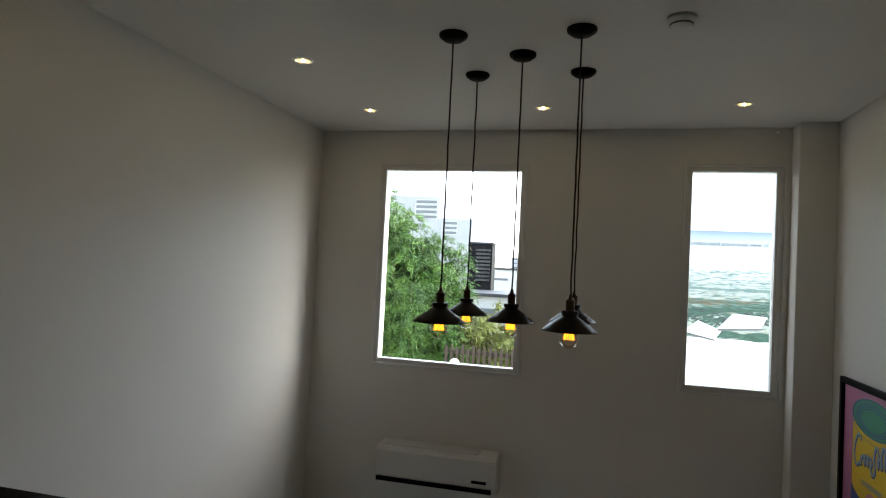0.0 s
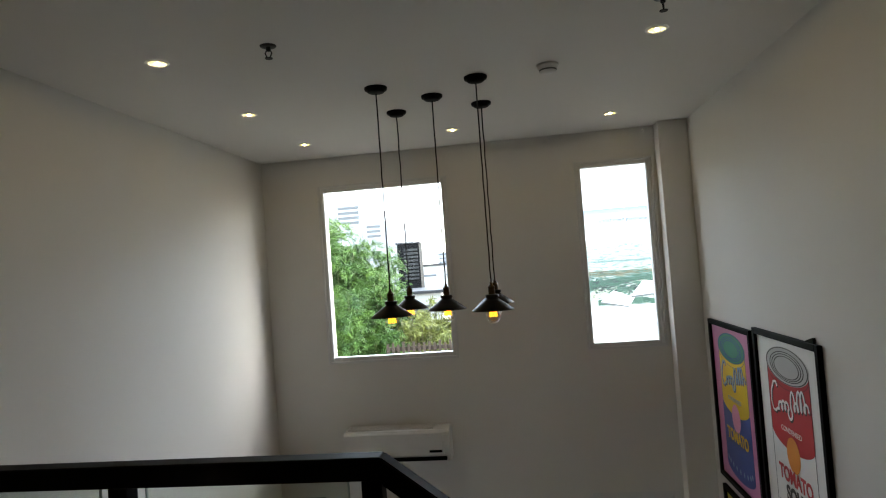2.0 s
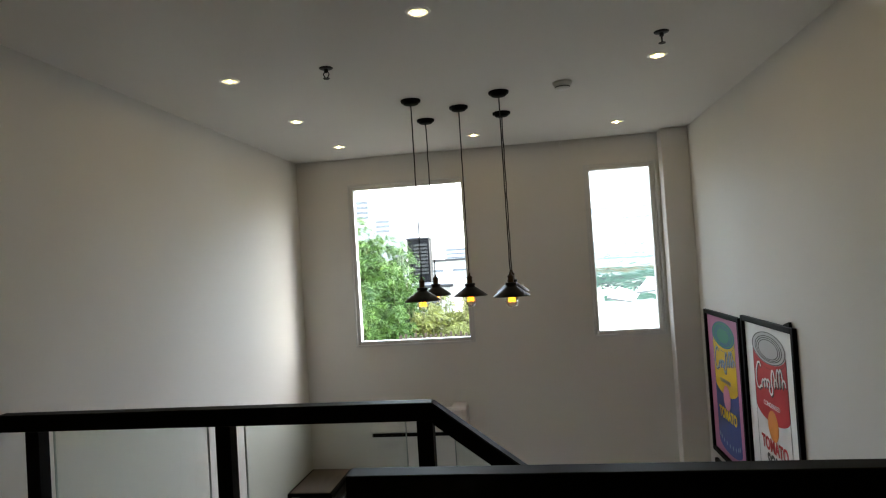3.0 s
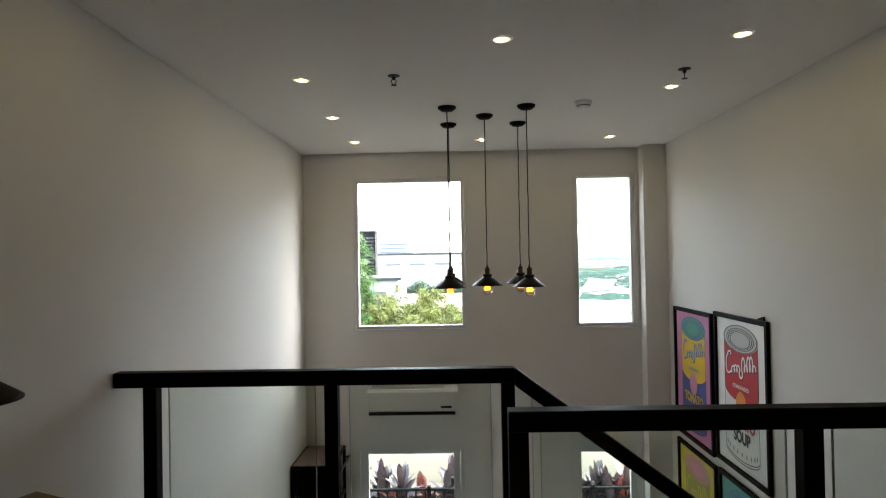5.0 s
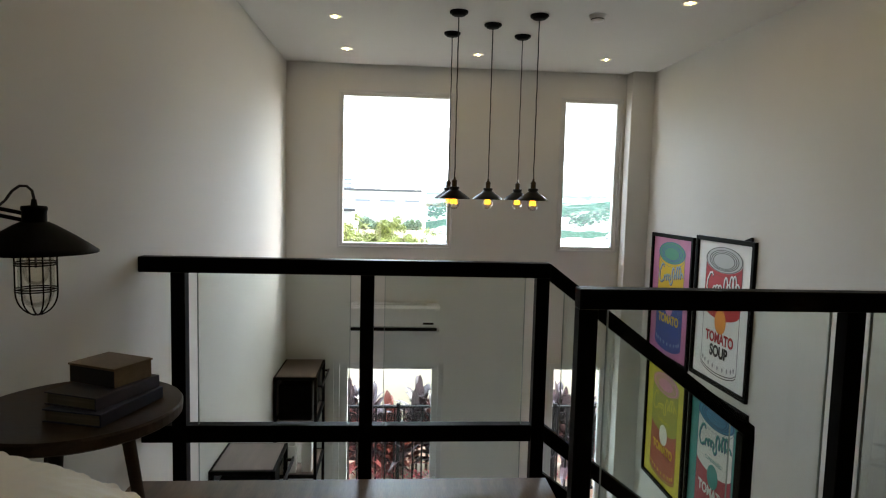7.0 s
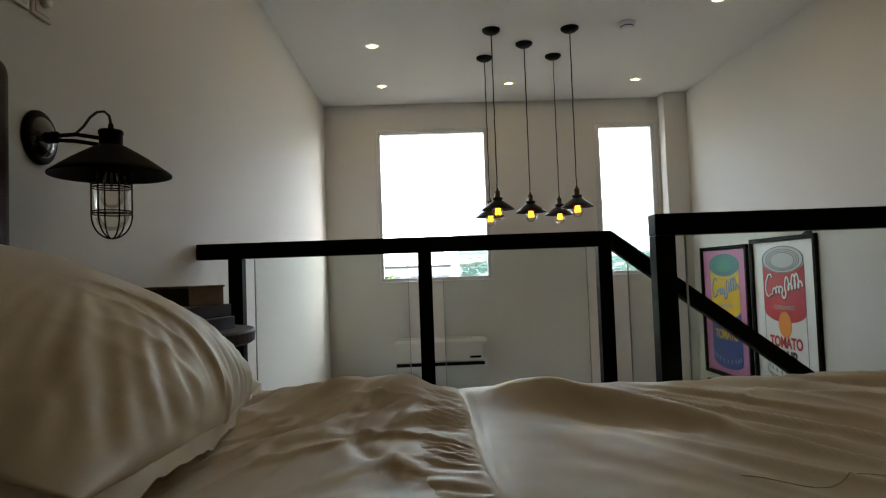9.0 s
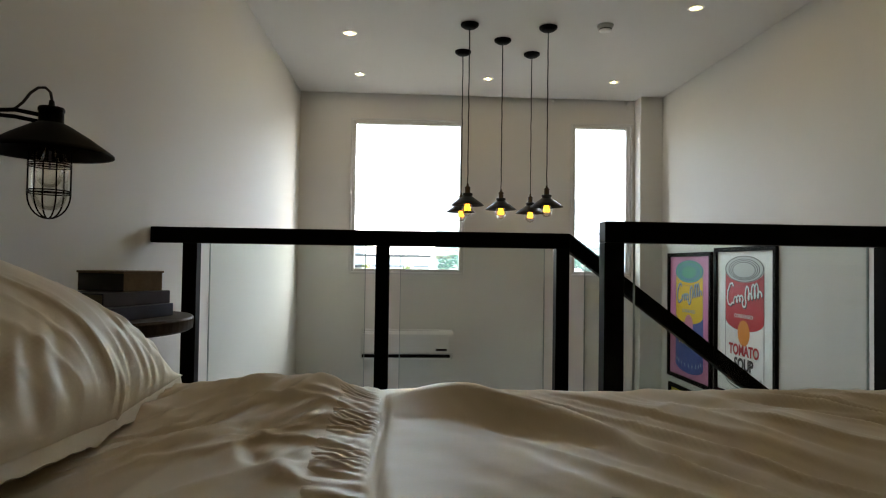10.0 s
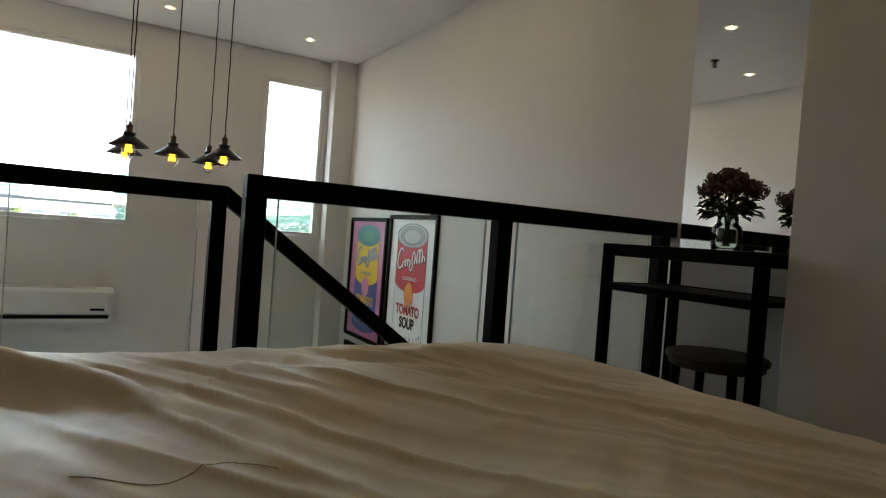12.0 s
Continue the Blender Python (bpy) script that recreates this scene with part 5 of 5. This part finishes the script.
# sign with a printed landscape
def sign_board():
    sgn = thing("billboard", "large white billboard printed with a green aerial landscape", "billboard", m=pose(0, 16.0, 0))
    white = mat("billboard_white", (0.80, 0.80, 0.79), 0.5, var=0.02, large=0.5, fine=20)
    ink = {k: mat("billboard_" + k, c, 0.5, var=0.75, large=5, fine=22, hue=h) for k, c, h in (
        ("green", (0.035, 0.10, 0.065), (0.014, 0.048, 0.034)), ("tan", (0.115, 0.090, 0.050), (0.075, 0.080, 0.045)), ("shade", (0.10, 0.11, 0.11), (0.07, 0.08, 0.08)),
        ("teal", (0.08, 0.15, 0.14), (0.16, 0.22, 0.20)), ("grey", (0.02, 0.026, 0.03), (0.012, 0.018, 0.018)))}
    part("panel", box(-0.4, 11.0, 0.0, 0.12, -2.2, 4.6), white, sgn)
    for x in (0.6, 4.0, 7.4, 10.4):
        part("post", box(x - 0.08, x + 0.08, 0.13, 0.29, -2.8, 4.5), M_IRON, sgn)
    up = Matrix(((1, 0, 0, 0), (0, 0, -1, 0), (0, 1, 0, 0), (0, 0, 0, 1)))

    def band(name, z0, z1, amp, k, seed, x0=-0.38, x1=10.9, lift=0.003, freq=0.9, slope=0.0):
        n = 90
        xs = [x0 + (x1 - x0) * i / n for i in range(n + 1)]
        lo = [(x, z0 + slope * (x - 2.4) + amp * noise.noise(Vector((x * freq, seed, 0))) + amp * 0.4 * noise.noise(Vector((x * freq * 4, seed, 0)))) for x in xs]
        hi = [(x, z1 + slope * (x - 2.4) + amp * noise.noise(Vector((x * freq, seed + 9, 0))) + amp * 0.4 * noise.noise(Vector((x * freq * 4, seed + 9, 0)))) for x in xs]
        bm = bmesh.new()
        a, b = [bm.verts.new((x, -lift, z)) for x, z in lo], [bm.verts.new((x, -lift, max(z, l2 + 0.01))) for (x, z), (_, l2) in zip(hi, lo)]
        for i in range(n):
            bm.faces.new((a[i], a[i + 1], b[i + 1], b[i]))
        part(name, bm, ink[k], sgn)

    haze = bpy.data.materials.new("printed_blue_sky")
    haze.use_nodes = True
    hn, hl = haze.node_tree.nodes, haze.node_tree.links
    ht, hs, hr, hm = (hn.new("ShaderNode" + k) for k in ("TexCoord", "SeparateXYZ", "MapRange", "Mix"))
    hr.inputs["From Min"].default_value, hr.inputs["From Max"].default_value = 2.22, 2.76
    hm.data_type = "RGBA"
    hm.inputs[6].default_value, hm.inputs[7].default_value = (0.55, 0.58, 0.59, 1), (0.14, 0.20, 0.265, 1)
    hl.new(ht.outputs["Object"], hs.inputs[0])
    hl.new(hs.outputs[2], hr.inputs[0])
    hl.new(hr.outputs[0], hm.inputs[0])
    hl.new(hm.outputs[2], hn["Principled BSDF"].inputs["Base Color"])
    ink["sky"] = haze
    band("printed_sky", 2.2, 2.76, 0.02, "sky", 1)
    land = bpy.data.materials.new("printed_aerial_landscape")
    land.use_nodes = True
    nn, ll = land.node_tree.nodes, land.node_tree.links
    tc, mp, no, cr, sep, fade, mx = (nn.new("ShaderNode" + k) for k in ("TexCoord", "Mapping", "TexNoise", "ValToRGB", "SeparateXYZ", "MapRange", "Mix"))
    mp.inputs["Scale"].default_value = (4.5, 1, 20.0)
    mp.inputs["Rotation"].default_value = (0, radians(4), 0)
    no.inputs["Scale"].default_value, no.inputs["Detail"].default_value, no.inputs["Roughness"].default_value, no.inputs["Distortion"].default_value = 1.0, 11, 0.75, 0.6
    stops = ((0.30, (0.025, 0.075, 0.05)), (0.41, (0.10, 0.17, 0.13)), (0.455, (0.25, 0.22, 0.13)), (0.50, (0.36, 0.40, 0.37)), (0.535, (0.13, 0.20, 0.175)), (0.58, (0.46, 0.49, 0.48)), (0.66, (0.19, 0.26, 0.245)))
    while len(cr.color_ramp.elements) < len(stops):
        cr.color_ramp.elements.new(0.5)
    for e, (q, c) in zip(cr.color_ramp.elements, stops):
        e.position, e.color = q, (*c, 1)
    fade.inputs["From Min"].default_value, fade.inputs["From Max"].default_value = 1.0, 2.0
    mx.data_type = "RGBA"
    mx.inputs[7].default_value = (0.42, 0.45, 0.455, 1)
    ll.new(tc.outputs["Object"], mp.inputs[0])
    ll.new(mp.outputs[0], no.inputs["Vector"])
    ll.new(no.outputs[0], cr.inputs[0])
    ll.new(tc.outputs["Object"], sep.inputs[0])
    ll.new(sep.outputs[2], fade.inputs[0])
    ll.new(fade.outputs[0], mx.inputs[0])
    ll.new(cr.outputs[0], mx.inputs[6])
    ll.new(mx.outputs[2], nn["Principled BSDF"].inputs["Base Color"])
    ink["land"] = land
    band("printed_landscape", 0.24, 1.95, 0.02, "land", 2)
    band("printed_field", 1.00, 1.13, 0.07, "tan", 6, lift=0.006, freq=0.8)
    band("printed_tree_belt", 0.76, 0.95, 0.05, "green", 12, x1=6.5, lift=0.0065, freq=2.2, slope=0.13)
    band("printed_low_trees", 0.26, 0.40, 0.05, "green", 21, x0=1.9, x1=6.5, lift=0.0065, freq=2.6)
    band("printed_lower_line", 0.225, 0.24, 0.002, "shade", 22, lift=0.007)
    band("printed_far_field", 1.36, 1.41, 0.05, "teal", 7, lift=0.006, freq=0.9)
    band("printed_hedge", 0.22, 0.34, 0.10, "green", 5, x0=2.9, x1=4.6, lift=0.008, freq=1.5)
    rnd = random.Random(8)
    marks = {"green": bmesh.new(), "teal": bmesh.new(), "grey": bmesh.new()}
    for k in range(4200):
        x = rnd.uniform(-0.3, 7.5)
        line = 0.80 + 0.10 * math.sin(x * 1.3 + 1) + 0.06 * math.sin(x * 4.1)
        if k < 2400:
            z, w2, h2, ink_name = line + rnd.gauss(0, 0.10), rnd.uniform(0.02, 0.07), rnd.uniform(0.014, 0.034), "green" if rnd.random() < 0.7 else "grey"
        else:
            z = 0.95 + 0.9 * rnd.random() ** 1.5
            w2, h2, ink_name = rnd.uniform(0.03, 0.16), rnd.uniform(0.004, 0.012), "teal" if z > 1.25 or rnd.random() < 0.5 else "green"
        m = marks[ink_name]
        a0, tilt = rnd.uniform(0, 1), rnd.uniform(-0.1, 0.12)
        ring = [(x + w2 * math.cos(a0 + q * 1.0472) * rnd.uniform(0.7, 1), h2 * math.sin(a0 + q * 1.0472) * rnd.uniform(0.6, 1)) for q in range(6)]
        m.faces.new([m.verts.new((px, -0.0075 - 0.000001 * k, z + pz + tilt * (px - x))) for px, pz in ring])
    for ink_name, m in marks.items():
        part("printed_foliage", m, ink[ink_name], sgn)
    for x, z, w2, h2, t in ((2.40, 0.42, 0.42, 0.19, 6), (3.25, 0.66, 0.55, 0.20, -9), (5.5, 0.5, 0.7, 0.24, -9), (0.9, 0.5, 0.6, 0.2, 5)):
        o = part("printed_roof", plate([(-w2, -h2 * 0.6), (w2 * 0.7, -h2), (w2, h2 * 0.2), (-w2 * 0.3, h2)], 0.001, 0.010), white, sgn)
        o.matrix_local = Matrix.Translation((x, 0, z)) @ up @ Matrix.Rotation(radians(-t), 4, "Z")
        o = part("printed_wall", plate([(-w2, -h2 * 0.6), (w2 * 0.7, -h2), (w2 * 0.72, -h2 * 1.22), (-w2, -h2 * 0.85)], 0.001, 0.0102), ink["shade"], sgn)
        o.matrix_local = Matrix.Translation((x, 0, z)) @ up @ Matrix.Rotation(radians(-t), 4, "Z")
        for q in (-0.45, -0.15, 0.15):
            o = part("printed_ridge", plate([(-w2 * 0.5, h2 * q), (w2 * 0.6, h2 * q - 0.04), (w2 * 0.6, h2 * q - 0.025), (-w2 * 0.5, h2 * q + 0.01)], 0.001, 0.012), ink["grey"], sgn)
            o.matrix_local = Matrix.Translation((x, 0, z)) @ up @ Matrix.Rotation(radians(-t), 4, "Z")
    lettering("undisturbed panoramic view of", 0.150, ink["grey"], sgn, Matrix.Translation((2.92, -0.006, 2.45)) @ up, squeeze=0.9, bold=0.001, label="grey printed slogan")
    return sgn


sign_board()


# ---- far houses ----
M_PALE = mat("pale_render", (0.42, 0.43, 0.43), 0.8, var=0.12, large=0.4, fine=6)
# distance haze is put into this blue-grey wall colour
M_HAZE = mat("haze_tinted_blue_grey_wall", (0.31, 0.33, 0.36), 0.8, var=0.12, large=0.3, fine=3)
M_ROOF = mat("grey_metal_roof", (0.028, 0.03, 0.034), 0.6, var=0.2, large=0.5, fine=8)
M_SHADEPANE = mat("dim_window_pane", (0.10, 0.115, 0.135), 0.4, var=0.2, large=1)
M_LOUVRE = mat("grey_louvre_metal", (0.03, 0.032, 0.03), 0.6, var=0.3, large=2, fine=12)
M_TOWER = mat("dark_grey_cladding", (0.010, 0.010, 0.011), 0.7, spec=0.1, var=0.3, large=1, fine=8, stretch=(4, 4, 0.4))


def house(name, label, x0, x1, y0, y1, z1, wallmat, roofmat, windows, over=0.25, rise=0.12):
    h = thing(name, label, "building")
    part("wall", box(x0, x1, y0, y1, -2.8, z1), wallmat, h)
    part("roof", box(x0 - over, x1 + over, y0 - over, y1 + over, z1, z1 + rise), roofmat, h)
    for wx, wz, ww, wh in windows:
        wd = part("window", box(wx, wx + ww, y0 - 0.04, y0 - 0.005, wz, wz + wh), M_PALE, h)
        part("pane", box(wx + 0.06, wx + ww - 0.06, y0 - 0.06, y0 - 0.045, wz + 0.06, wz + wh - 0.06), M_SHADEPANE, wd)
    return h


house("long_warehouse", "far white warehouse with a long dark roof edge", -60, 1.9, 84, 96, 1.86, M_PALE, M_ROOF, [(-14 + 3.4 * k, 0.35, 2.2, 0.42) for k in range(5)], over=0.2, rise=0.30)
house("villa", "white flat-roofed villa behind the bamboo", -6.5, -2.75, 20, 23.5, 0.72, M_PALE, M_ROOF, [(-3.9, -0.4, 0.8, 0.8)], over=0.12, rise=0.10)
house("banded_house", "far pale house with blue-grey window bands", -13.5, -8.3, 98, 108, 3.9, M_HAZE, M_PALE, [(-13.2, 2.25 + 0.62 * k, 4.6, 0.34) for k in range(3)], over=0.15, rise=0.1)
tower = house("stair_tower", "dark clad narrow tower behind the bamboo", -4.95, -4.05, 24.0, 24.8, 2.60, M_TOWER, M_ROOF, [], over=0.05, rise=0.06)
for k in range(9):
    part("louvre", box(-4.68, -4.12, 23.93, 23.99, 1.15 + 0.145 * k, 1.23 + 0.145 * k), M_LOUVRE, tower, "grey metal louvre")
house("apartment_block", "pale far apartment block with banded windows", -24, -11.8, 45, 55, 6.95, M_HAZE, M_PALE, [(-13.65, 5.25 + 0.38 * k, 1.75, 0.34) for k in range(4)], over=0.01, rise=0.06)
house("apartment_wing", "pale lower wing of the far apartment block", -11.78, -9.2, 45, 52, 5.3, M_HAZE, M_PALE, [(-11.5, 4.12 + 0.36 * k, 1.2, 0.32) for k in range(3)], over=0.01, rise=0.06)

# low trees along the far edge of the field
rng = np.random.RandomState(21)
n = 9000
bx0 = rng.uniform(-16, 1.6, n)
top = 0.85 + 0.35 * np.sin(bx0 * 0.9) + 0.25 * np.sin(bx0 * 2.3 + 1)
c = np.stack([bx0, rng.uniform(72, 75, n), -2.85 + top * rng.uniform(0, 1, n) ** 0.7], 1)
e1, e2 = rng.normal(0, 0.11, (n, 3)), rng.normal(0, 0.11, (n, 3))
me = bpy.data.meshes.new("far_trees")
me.from_pydata(np.stack([c, c + e1, c + e1 + e2, c + e2], 1).reshape(-1, 3).tolist(), [], np.arange(4 * n).reshape(n, 4).tolist())
me.materials.append(mat("far_tree_leaf", (0.09, 0.13, 0.06), 0.7, var=0.4, large=0.6, fine=3, hue=(0.04, 0.07, 0.045), spread=0.4))
tagged(new("far_trees", me), "low green trees along the far field", "trees", kind="stuff")
